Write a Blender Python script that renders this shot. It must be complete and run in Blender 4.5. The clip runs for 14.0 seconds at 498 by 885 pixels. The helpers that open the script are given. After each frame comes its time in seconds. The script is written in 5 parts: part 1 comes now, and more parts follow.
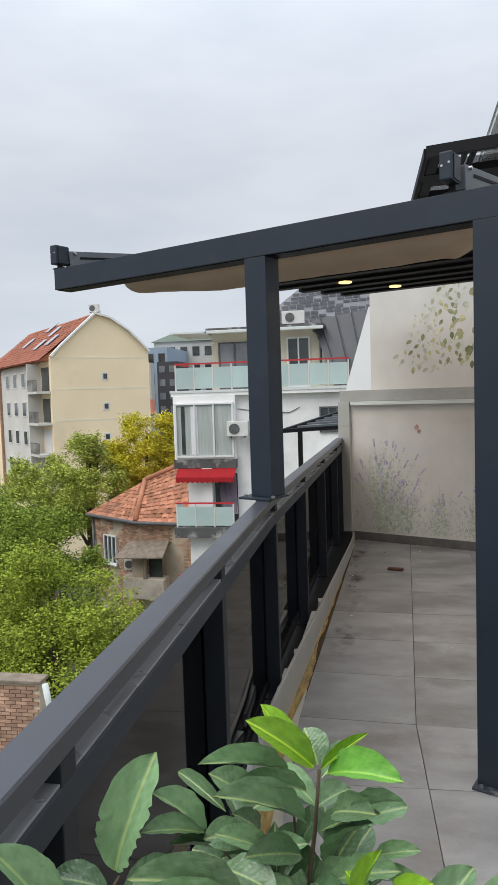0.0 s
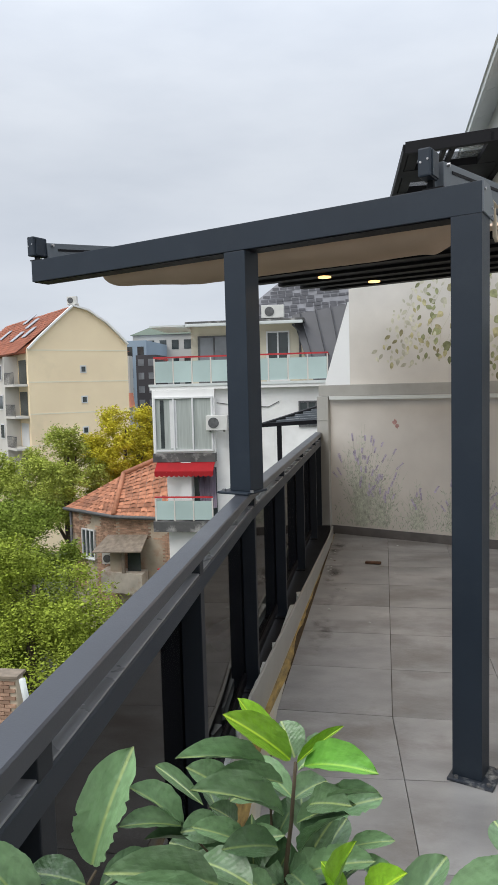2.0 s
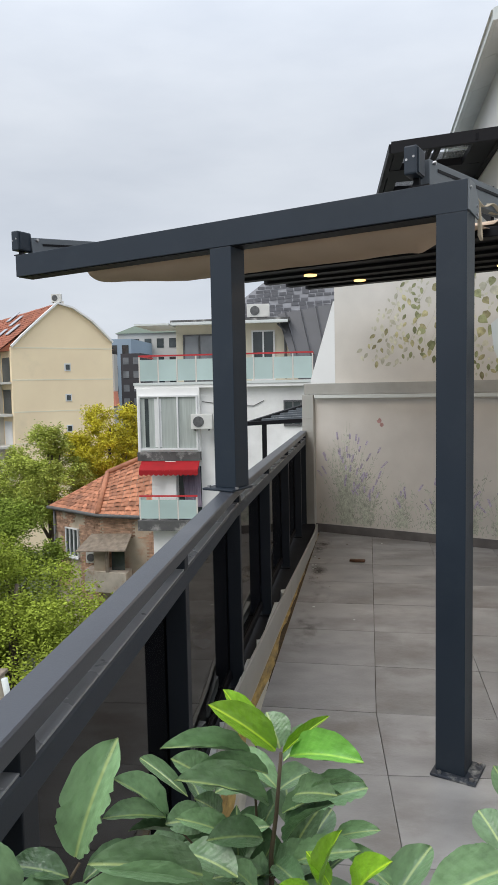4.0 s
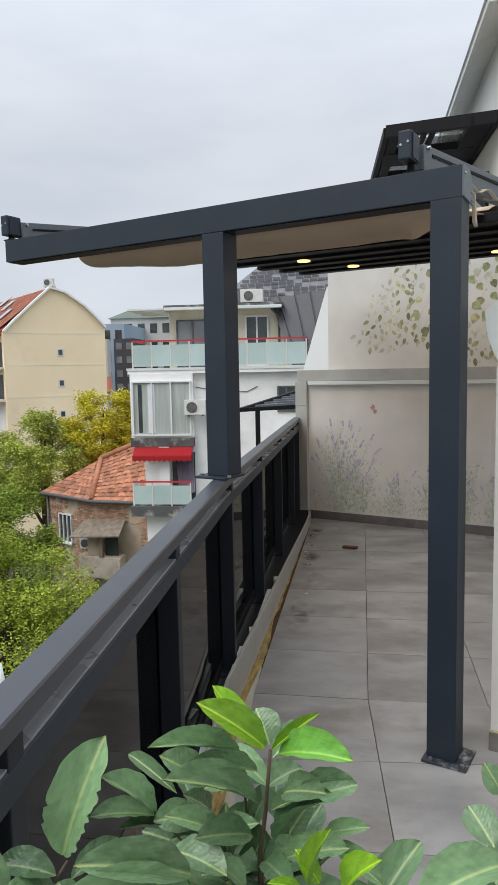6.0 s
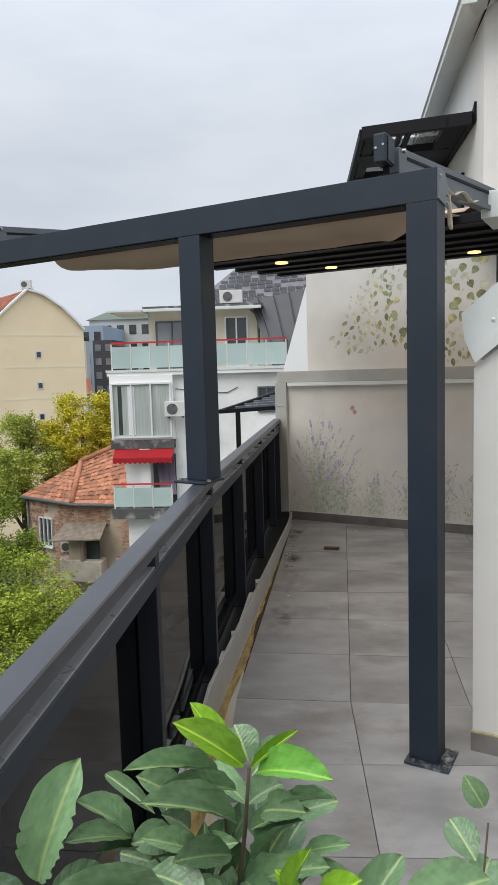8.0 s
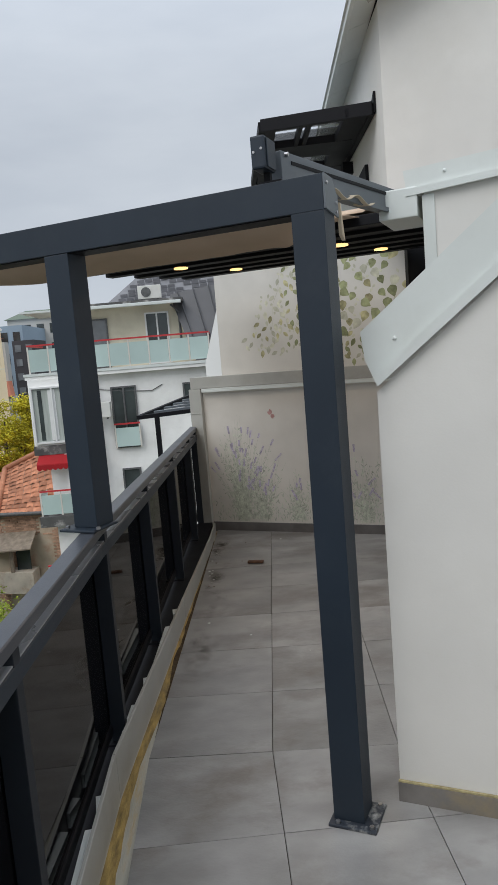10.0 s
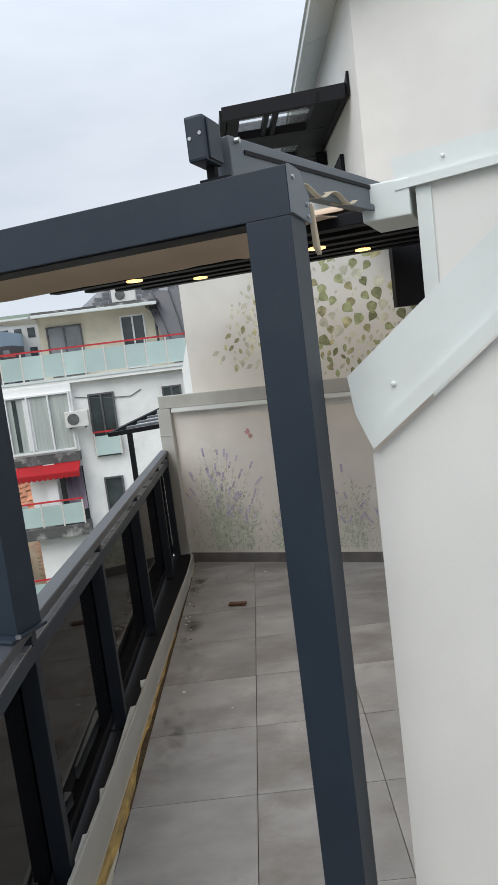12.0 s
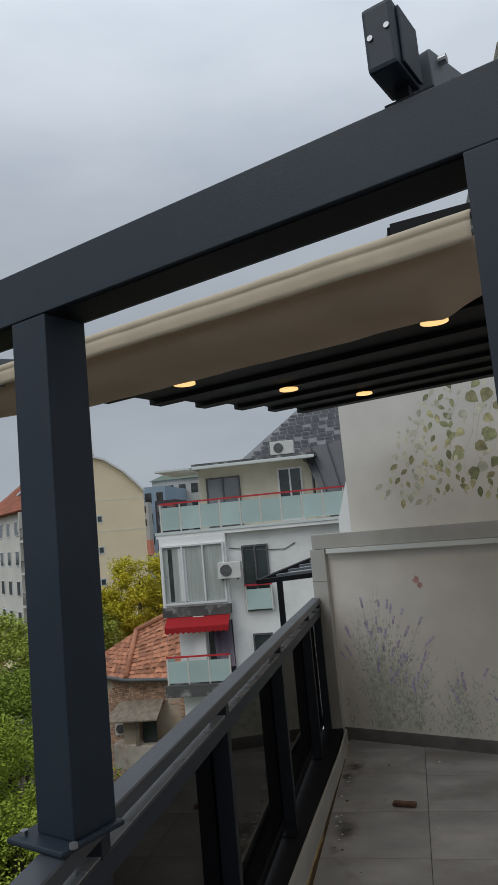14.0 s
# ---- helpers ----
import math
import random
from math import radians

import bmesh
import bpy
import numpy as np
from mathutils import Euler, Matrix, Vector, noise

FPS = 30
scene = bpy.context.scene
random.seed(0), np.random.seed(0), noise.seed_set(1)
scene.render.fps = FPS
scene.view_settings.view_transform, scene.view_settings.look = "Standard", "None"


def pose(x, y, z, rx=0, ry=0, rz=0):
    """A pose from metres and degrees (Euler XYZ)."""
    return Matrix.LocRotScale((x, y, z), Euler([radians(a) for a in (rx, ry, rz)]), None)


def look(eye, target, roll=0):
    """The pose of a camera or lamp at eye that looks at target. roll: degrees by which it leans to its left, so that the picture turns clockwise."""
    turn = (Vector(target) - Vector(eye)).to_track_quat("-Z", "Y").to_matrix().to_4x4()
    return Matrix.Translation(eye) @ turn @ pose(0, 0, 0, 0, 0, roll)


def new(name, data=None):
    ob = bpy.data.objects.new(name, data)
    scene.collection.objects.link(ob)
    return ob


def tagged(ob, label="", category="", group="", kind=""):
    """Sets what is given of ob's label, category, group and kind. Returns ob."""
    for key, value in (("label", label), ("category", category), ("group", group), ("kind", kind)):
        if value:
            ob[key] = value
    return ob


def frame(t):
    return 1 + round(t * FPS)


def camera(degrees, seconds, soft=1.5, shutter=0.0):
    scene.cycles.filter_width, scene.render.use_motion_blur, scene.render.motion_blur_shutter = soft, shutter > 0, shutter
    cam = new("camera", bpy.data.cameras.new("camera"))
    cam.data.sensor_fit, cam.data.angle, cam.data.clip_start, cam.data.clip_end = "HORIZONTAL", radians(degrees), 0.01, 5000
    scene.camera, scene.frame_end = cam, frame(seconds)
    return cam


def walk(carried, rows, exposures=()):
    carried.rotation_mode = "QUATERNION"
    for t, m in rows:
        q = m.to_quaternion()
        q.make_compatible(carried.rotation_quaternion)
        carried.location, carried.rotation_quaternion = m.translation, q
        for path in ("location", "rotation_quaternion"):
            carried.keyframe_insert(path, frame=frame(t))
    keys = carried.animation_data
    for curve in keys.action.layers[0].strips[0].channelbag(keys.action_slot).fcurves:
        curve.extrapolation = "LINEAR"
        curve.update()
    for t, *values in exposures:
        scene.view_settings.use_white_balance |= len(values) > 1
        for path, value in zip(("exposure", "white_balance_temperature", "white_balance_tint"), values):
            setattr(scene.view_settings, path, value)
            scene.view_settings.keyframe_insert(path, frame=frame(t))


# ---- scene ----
cam = camera(39.6, 14.0)
PATH = [
    (0, (0.064, 0.245, 1.576), (-0.28, 2.21, 1.439), -1.8),
    (0.5, (0.064, 0.247, 1.583), (-0.257, 2.216, 1.443), -1.8),
    (1, (0.066, 0.244, 1.583), (-0.241, 2.215, 1.438), -1.7),
    (1.5, (0.065, 0.241, 1.584), (-0.23, 2.213, 1.43), -1.6),
    (2, (0.066, 0.243, 1.578), (-0.219, 2.216, 1.422), -1.5),
    (2.5, (0.069, 0.257, 1.589), (-0.207, 2.231, 1.426), -1.3),
    (3, (0.063, 0.245, 1.565), (-0.199, 2.222, 1.409), -1.3),
    (5.5, (0.064, 0.254, 1.566), (-0.163, 2.232, 1.378), -1.0),
    (6, (0.067, 0.263, 1.575), (-0.157, 2.24, 1.374), -1.1),
    (6.5, (0.064, 0.258, 1.567), (-0.157, 2.236, 1.366), -1.1),
    (7, (0.068, 0.261, 1.571), (-0.149, 2.239, 1.368), -1.1),
    (7.2, (0.068, 0.263, 1.571), (-0.147, 2.241, 1.369), -1.1),
    (9.3, (0.146, 0.467, 1.668), (0.103, 2.456, 1.464), -3.6),
    (9.5, (0.168, 0.523, 1.683), (0.141, 2.512, 1.476), -3.9),
    (10, (0.231, 0.603, 1.736), (0.252, 2.588, 1.496), -4.7),
    (10.5, (0.296, 0.668, 1.796), (0.388, 2.643, 1.501), -5.6),
    (11, (0.342, 0.821, 1.854), (0.454, 2.783, 1.48), -7.2),
    (11.5, (0.371, 1.075, 1.879), (0.459, 3.038, 1.504), -8.2),
    (12, (0.349, 1.261, 1.893), (0.409, 3.243, 1.636), -7.1),
    (12.5, (0.328, 1.411, 1.853), (0.323, 3.409, 1.76), -5.5),
    (13, (0.274, 1.585, 1.779), (0.176, 3.581, 1.846), -4.3),
    (13.5, (0.295, 1.749, 1.712), (0.075, 3.728, 1.897), -4.6),
    (14, (0.274, 2.002, 1.692), (-0.055, 3.959, 1.937), -5.3),
]
walk(cam, [(t, look(eye, target, roll)) for t, eye, target, roll in PATH],
     [(0, 0.0, 6500, 10), (9.0, 0.0, 6500, 10), (9.6, -0.03, 6420, 9), (10.0, -0.26, 6400, 9), (10.3, -0.32, 6400, 9), (10.6, -0.28, 6400, 9), (11.0, 0.05, 6400, 9), (11.5, 0.0, 6400, 9),
      (12.0, 0.1, 6380, 9), (12.5, -0.54, 6280, 8), (13.0, -0.60, 6280, 8), (13.5, -0.72, 6280, 8), (14, -0.82, 6300, 8)])


# ---- world and light ----
world = bpy.data.worlds.new("overcast_sky")
scene.world = world
world.use_nodes = True
wn, wl = world.node_tree.nodes, world.node_tree.links
wn.clear()
sky = wn.new("ShaderNodeTexSky")
sky.sky_type, sky.sun_disc = "NISHITA", False
sky.sun_elevation, sky.sun_rotation = radians(48), radians(200)
w_co = wn.new("ShaderNodeTexCoord")
w_map = wn.new("ShaderNodeMapping")
w_map.inputs["Scale"].default_value = (1.0, 1.0, 3.2)
w_noise = wn.new("ShaderNodeTexNoise")
w_noise.inputs["Scale"].default_value = 2.3
w_noise.inputs["Detail"].default_value = 6
w_noise.inputs["Roughness"].default_value = 0.5
w_ramp = wn.new("ShaderNodeValToRGB")
w_ramp.color_ramp.elements[0].position, w_ramp.color_ramp.elements[0].color = 0.36, (0.66, 0.715, 0.80, 1)
w_ramp.color_ramp.elements[1].position, w_ramp.color_ramp.elements[1].color = 0.68, (0.82, 0.87, 0.94, 1)
w_dim = wn.new("ShaderNodeMixRGB")
w_dim.blend_type, w_dim.inputs["Fac"].default_value, w_dim.inputs["Color2"].default_value = "MULTIPLY", 1.0, (0.1, 0.1, 0.1, 1)
w_mix = wn.new("ShaderNodeMixRGB")
w_mix.inputs["Fac"].default_value = 0.93
w_bg = wn.new("ShaderNodeBackground")
w_bg.inputs["Strength"].default_value = 0.92
w_out = wn.new("ShaderNodeOutputWorld")
wl.new(w_co.outputs["Generated"], w_map.inputs["Vector"])
wl.new(w_map.outputs["Vector"], w_noise.inputs["Vector"])
wl.new(w_noise.outputs["Fac"], w_ramp.inputs["Fac"])
wl.new(sky.outputs["Color"], w_dim.inputs["Color1"])
wl.new(w_dim.outputs["Color"], w_mix.inputs["Color1"])
wl.new(w_ramp.outputs["Color"], w_mix.inputs["Color2"])
# an overcast sky brightens smoothly towards the zenith
w_sep = wn.new("ShaderNodeSeparateXYZ")
w_grad = wn.new("ShaderNodeMapRange")
w_grad.interpolation_type = "SMOOTHSTEP"
w_grad.inputs["From Min"].default_value, w_grad.inputs["From Max"].default_value = 0.25, 1.0
w_grad.inputs["To Min"].default_value, w_grad.inputs["To Max"].default_value = 1.0, 2.6
w_mul = wn.new("ShaderNodeVectorMath")
w_mul.operation = "SCALE"
wl.new(w_co.outputs["Generated"], w_sep.inputs["Vector"])
wl.new(w_sep.outputs["Z"], w_grad.inputs["Value"])
wl.new(w_mix.outputs["Color"], w_mul.inputs[0])
wl.new(w_grad.outputs["Result"], w_mul.inputs["Scale"])
wl.new(w_mul.outputs["Vector"], w_bg.inputs["Color"])
wl.new(w_bg.outputs["Background"], w_out.inputs["Surface"])

sun = new("sun", bpy.data.lights.new("sun", "SUN"))
sun.data.energy, sun.data.angle, sun.data.color = 1.4, radians(40), (1.0, 0.96, 0.9)
sun.matrix_world = look((-14, -12, 24), (0, 4, 0))


# ---- helpers of this scene ----
A = radians(24.5)
U, V = Vector((math.cos(A), -math.sin(A), 0)), Vector((math.sin(A), math.cos(A), 0))
ORG = Vector((0.459, 2.993, 0))
HOUSE = Matrix.Translation(ORG) @ Matrix.Rotation(-A, 4, "Z")


def part(name, bm, material, parent=None, label=""):
    """Links a bmesh as one mesh object under parent."""
    me = bpy.data.meshes.new(name)
    bm.to_mesh(me)
    bm.free()
    me.materials.append(material)
    ob = new(name, me)
    if parent:
        ob.parent = parent
    if label:
        ob["label"] = label
    return ob


def thing(name, label, category, group="", kind="", m=None):
    ob = new(name)
    if m is not None:
        ob.matrix_world = m
    return tagged(ob, label, category, group, kind)


def box(bm, lo, hi, m=None, bevel=0.0):
    """An axis-aligned box between two corners, turned by m."""
    vs = [bm.verts.new((x, y, z)) for z in (lo[2], hi[2]) for y in (lo[1], hi[1]) for x in (lo[0], hi[0])]
    fs = [bm.faces.new([vs[i] for i in f]) for f in ((0, 2, 3, 1), (4, 5, 7, 6), (0, 1, 5, 4), (2, 6, 7, 3), (0, 4, 6, 2), (1, 3, 7, 5))]
    if bevel:
        es = list({e for f in fs for e in f.edges})
        out = bmesh.ops.bevel(bm, geom=es, offset=bevel, segments=2, affect="EDGES", profile=0.6)
        vs = list({v for f in out["faces"] for v in f.verts} | {v for v in vs if v.is_valid})
    if m is not None:
        bmesh.ops.transform(bm, matrix=m, verts=vs)
    return bm


def mbox(lo, hi, bevel=0.0, m=None):
    return box(bmesh.new(), lo, hi, m, bevel)


def prism(bm, pts, d):
    """A solid from a polygon swept along d."""
    d = Vector(d)
    a = [bm.verts.new(p) for p in pts]
    b = [bm.verts.new(Vector(p) + d) for p in pts]
    bm.faces.new(a)
    bm.faces.new(b[::-1])
    for i in range(len(a)):
        j = (i + 1) % len(a)
        bm.faces.new((a[j], a[i], b[i], b[j]))
    bmesh.ops.recalc_face_normals(bm, faces=bm.faces)
    return bm


def beam(bm, p, q, w, h, up=(0, 0, 1), bevel=0.0):
    """A bar from p to q with width w and height h."""
    p, q = Vector(p), Vector(q)
    d = (q - p).normalized()
    s = d.cross(Vector(up)).normalized()
    t = s.cross(d)
    m = Matrix((s, d, t)).transposed().to_4x4()
    m.translation = p
    return box(bm, (-w / 2, 0, -h / 2), (w / 2, (q - p).length, h / 2), m, bevel)


def tube(bm, pts, radii, seg=8):
    """A round tapered tube through points."""
    rings = []
    for i, p in enumerate(pts):
        p = Vector(p)
        d = (Vector(pts[min(i + 1, len(pts) - 1)]) - Vector(pts[max(i - 1, 0)])).normalized()
        s = d.orthogonal().normalized()
        t = d.cross(s)
        rings.append([bm.verts.new(p + radii[i] * (math.cos(k * math.tau / seg) * s + math.sin(k * math.tau / seg) * t)) for k in range(seg)])
    for a, b in zip(rings, rings[1:]):
        for k in range(seg):
            bm.faces.new((a[k], a[(k + 1) % seg], b[(k + 1) % seg], b[k]))
    bm.faces.new(rings[0][::-1])
    bm.faces.new(rings[-1])
    for f in bm.faces:
        f.smooth = True
    return bm


def disc(bm, c, r, h, seg=20, m=None):
    out = bmesh.ops.create_cone(bm, cap_ends=True, segments=seg, radius1=r, radius2=r, depth=h, matrix=(m or Matrix()) @ Matrix.Translation(c))
    return bm


# ---- materials ----
def mat(name, color, rough=0.6, metal=0.0, var=0.15, scale=6.0, bump=0.1, bscale=60.0, spec=0.5, rand=0.0, island=0.0, stretch=(1, 1, 1), coord="Object", stain=None, stain_amt=0.0, stain_scale=1.5, shift=False):
    m = bpy.data.materials.new(name)
    m.use_nodes = True
    n, l = m.node_tree.nodes, m.node_tree.links
    b = n["Principled BSDF"]
    b.inputs["Roughness"].default_value, b.inputs["Metallic"].default_value = rough, metal
    b.inputs["Specular IOR Level"].default_value = spec
    tc = n.new("ShaderNodeTexCoord")
    mp = n.new("ShaderNodeMapping")
    mp.inputs["Scale"].default_value = stretch
    if shift:          # every piece takes its own stretch of the pattern
        oi0 = n.new("ShaderNodeObjectInfo")
        sc0 = n.new("ShaderNodeVectorMath")
        sc0.operation = "MULTIPLY_ADD"
        sc0.inputs[1].default_value = (37.0, 91.0, 13.0)
        l.new(oi0.outputs["Random"], sc0.inputs[0])
        l.new(tc.outputs[coord], sc0.inputs[2])
        l.new(sc0.outputs["Vector"], mp.inputs["Vector"])
    else:
        l.new(tc.outputs[coord], mp.inputs["Vector"])
    n1 = n.new("ShaderNodeTexNoise")
    n1.inputs["Scale"].default_value, n1.inputs["Detail"].default_value = scale, 7
    l.new(mp.outputs["Vector"], n1.inputs["Vector"])
    rp = n.new("ShaderNodeValToRGB")
    lo = [max(0, c * (1 - var)) for c in color[:3]] + [1]
    hi = [min(1, c * (1 + var)) for c in color[:3]] + [1]
    rp.color_ramp.elements[0].position, rp.color_ramp.elements[0].color = 0.3, lo
    rp.color_ramp.elements[1].position, rp.color_ramp.elements[1].color = 0.7, hi
    l.new(n1.outputs["Fac"], rp.inputs["Fac"])
    col = rp.outputs["Color"]
    if stain:
        n3 = n.new("ShaderNodeTexNoise")
        n3.inputs["Scale"].default_value, n3.inputs["Detail"].default_value = stain_scale, 8
        n3.inputs["Roughness"].default_value = 0.65
        l.new(mp.outputs["Vector"], n3.inputs["Vector"])
        r3 = n.new("ShaderNodeValToRGB")
        r3.color_ramp.elements[0].position, r3.color_ramp.elements[0].color = 0.5, (0, 0, 0, 1)
        r3.color_ramp.elements[1].position, r3.color_ramp.elements[1].color = 0.68, (stain_amt,) * 3 + (1,)
        l.new(n3.outputs["Fac"], r3.inputs["Fac"])
        mx = n.new("ShaderNodeMixRGB")
        mx.inputs["Color2"].default_value = (*stain, 1)
        l.new(r3.outputs["Color"], mx.inputs["Fac"])
        l.new(col, mx.inputs["Color1"])
        col = mx.outputs["Color"]
    for amount, node, out in ((rand, "ShaderNodeObjectInfo", "Random"), (island, "ShaderNodeNewGeometry", "Random Per Island")):
        if amount:
            oi = n.new(node)
            mr = n.new("ShaderNodeMapRange")
            mr.inputs["To Min"].default_value, mr.inputs["To Max"].default_value = 1 - amount, 1 + amount
            l.new(oi.outputs[out], mr.inputs["Value"])
            hs = n.new("ShaderNodeHueSaturation")
            l.new(mr.outputs["Result"], hs.inputs["Value"])
            l.new(col, hs.inputs["Color"])
            col = hs.outputs["Color"]
    l.new(col, b.inputs["Base Color"])
    if bump:
        n2 = n.new("ShaderNodeTexNoise")
        n2.inputs["Scale"].default_value, n2.inputs["Detail"].default_value = bscale, 5
        l.new(mp.outputs["Vector"], n2.inputs["Vector"])
        bp = n.new("ShaderNodeBump")
        bp.inputs["Strength"].default_value, bp.inputs["Distance"].default_value = bump, 0.01
        l.new(n2.outputs["Fac"], bp.inputs["Height"])
        l.new(bp.outputs["Normal"], b.inputs["Normal"])
        rr = n.new("ShaderNodeMapRange")
        rr.inputs["To Min"].default_value, rr.inputs["To Max"].default_value = max(0.02, rough - 0.08), min(1, rough + 0.08)
        l.new(n1.outputs["Fac"], rr.inputs["Value"])
        l.new(rr.outputs["Result"], b.inputs["Roughness"])
    return m


def glass_mat(name, color, rough=0.05, alpha=1.0, spec=0.5):
    m = bpy.data.materials.new(name)
    m.use_nodes = True
    b = m.node_tree.nodes["Principled BSDF"]
    b.inputs["Base Color"].default_value, b.inputs["Roughness"].default_value = (*color, 1), rough
    b.inputs["Alpha"].default_value = alpha
    b.inputs["Specular IOR Level"].default_value = spec
    return m


def glow_mat(name, color, strength):
    m = bpy.data.materials.new(name)
    m.use_nodes = True
    b = m.node_tree.nodes["Principled BSDF"]
    b.inputs["Base Color"].default_value = (0.8, 0.75, 0.65, 1)
    b.inputs["Emission Color"].default_value, b.inputs["Emission Strength"].default_value = (*color, 1), strength
    return m


ALU = mat("anthracite_powder_coat", (0.017, 0.026, 0.039), 0.48, 0.0, 0.08, 3.0, 0.06, 420.0, 0.38, stain=(0.06, 0.07, 0.08), stain_amt=0.12, stain_scale=5)
ALU_RAIL = mat("anthracite_rail_paint", (0.055, 0.060, 0.072), 0.34, 0.0, 0.1, 4.0, 0.05, 300.0, 0.5, stain=(0.11, 0.11, 0.12), stain_amt=0.25, stain_scale=3)
PLATE = mat("chipped_anthracite", (0.03, 0.037, 0.05), 0.5, 0.0, 0.2, 14.0, 0.2, 60.0, 0.5, stain=(0.42, 0.42, 0.40), stain_amt=0.9, stain_scale=16)
GUIDE = mat("grey_guide_aluminium", (0.12, 0.135, 0.15), 0.45, 0.2, 0.06, 4.0, 0.03, 200.0)
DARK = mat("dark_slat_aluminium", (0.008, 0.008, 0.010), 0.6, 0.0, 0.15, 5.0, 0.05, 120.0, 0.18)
BLACK = mat("black_steel", (0.006, 0.006, 0.008), 0.6, 0.0, 0.2, 5.0, 0.05, 120.0, 0.2)
POSTM = mat("dark_railing_post_paint", (0.016, 0.020, 0.027), 0.5, 0.0, 0.1, 4.0, 0.05, 300.0, 0.3)
# paler than the rail paint: skylight on the lower rail's top, put into colour
RAIL2 = mat("sky_lit_rail_top", (0.26, 0.26, 0.27), 0.28, 0.0, 0.1, 4.0, 0.04, 200.0, 0.6)
STEEL = mat("stainless_bolt", (0.42, 0.42, 0.43), 0.45, 1.0, 0.1, 20.0, 0.02, 200.0)
TINT = glass_mat("dark_tinted_glass", (0.005, 0.005, 0.006), 0.04, 1.0, 0.24)
TILE = mat("grey_porcelain_tile", (0.288, 0.281, 0.275), 0.40, 0.0, 0.26, 3.6, 0.12, 90.0, 0.5, rand=0.10, stretch=(0.8, 1.25, 1), stain=(0.15, 0.13, 0.115), stain_amt=0.75, stain_scale=1.7, shift=True)
GROUT = mat("dark_grout", (0.10, 0.085, 0.07), 0.9, 0.0, 0.3, 14.0, 0.3, 90.0)
SKIRT = mat("grey_skirting_tile", (0.13, 0.122, 0.118), 0.5, 0.0, 0.2, 8.0, 0.1, 90.0)
RENDERW = mat("white_render", (0.71, 0.695, 0.66), 0.85, 0.0, 0.05, 2.0, 0.05, 120.0, 0.3, stain=(0.64, 0.62, 0.575), stain_amt=0.4, stain_scale=1.3)
RENDERC = mat("cream_render", (0.675, 0.645, 0.595), 0.88, 0.0, 0.07, 2.5, 0.14, 200.0, 0.3, stain=(0.60, 0.57, 0.52), stain_amt=0.4, stain_scale=1.6)
COPING = mat("pale_sheet_metal", (0.66, 0.69, 0.665), 0.42, 0.0, 0.05, 2.5, 0.04, 30.0, 0.5, stain=(0.56, 0.575, 0.54), stain_amt=0.3, stain_scale=3)
COPING_G = mat("grey_sheet_metal", (0.42, 0.415, 0.385), 0.45, 0.0, 0.08, 3.0, 0.05, 40.0, 0.5, stain=(0.32, 0.305, 0.27), stain_amt=0.4, stain_scale=4)
GUTTERM = mat("stained_gutter_membrane", (0.46, 0.44, 0.37), 0.45, 0.0, 0.25, 3.0, 0.2, 30.0, 0.5, stretch=(9, 1.0, 1), stain=(0.42, 0.24, 0.02), stain_amt=1.0, stain_scale=1.5)
RUST = mat("rusty_yellow_stain", (0.33, 0.225, 0.075), 0.6, 0.0, 0.55, 9.0, 0.3, 60.0, 0.4, stretch=(5, 1, 1), stain=(0.17, 0.14, 0.09), stain_amt=0.85, stain_scale=1.6)
MUD = mat("dried_mud", (0.075, 0.052, 0.032), 0.9, 0.0, 0.4, 20.0, 0.5, 70.0, 0.2)
SKIRT_L = mat("light_skirting_tile", (0.185, 0.172, 0.160), 0.5, 0.0, 0.2, 6.0, 0.1, 90.0, stain=(0.30, 0.24, 0.14), stain_amt=0.6, stain_scale=5)
MORTAR = mat("yellowed_mortar", (0.42, 0.36, 0.20), 0.9, 0.0, 0.4, 18.0, 0.4, 80.0, 0.2)


def stain_mat(name, color):
    """A thin film of dirt that thins out towards its edge."""
    m = mat(name, color, 0.5, 0.0, 0.3, 3.0, 0.0)
    n, l = m.node_tree.nodes, m.node_tree.links
    tc = n.new("ShaderNodeTexCoord")
    ln = n.new("ShaderNodeVectorMath")
    ln.operation = "LENGTH"
    l.new(tc.outputs["Object"], ln.inputs[0])
    mr = n.new("ShaderNodeMapRange")
    mr.inputs["From Min"].default_value, mr.inputs["From Max"].default_value = 0.15, 0.98
    mr.inputs["To Min"].default_value, mr.inputs["To Max"].default_value = 1.0, 0.0
    l.new(ln.outputs["Value"], mr.inputs["Value"])
    nz = n.new("ShaderNodeTexNoise")
    nz.inputs["Scale"].default_value, nz.inputs["Detail"].default_value = 9.0, 6
    geo = n.new("ShaderNodeNewGeometry")
    l.new(geo.outputs["Position"], nz.inputs["Vector"])
    r2 = n.new("ShaderNodeMapRange")
    r2.inputs["From Min"].default_value, r2.inputs["From Max"].default_value = 0.38, 0.66
    r2.inputs["To Min"].default_value, r2.inputs["To Max"].default_value = 0.0, 0.27
    l.new(nz.outputs["Fac"], r2.inputs["Value"])
    mu = n.new("ShaderNodeMath")
    mu.operation = "MULTIPLY"
    l.new(mr.outputs["Result"], mu.inputs[0])
    l.new(r2.outputs["Result"], mu.inputs[1])
    l.new(mu.outputs[0], n["Principled BSDF"].inputs["Alpha"])
    return m


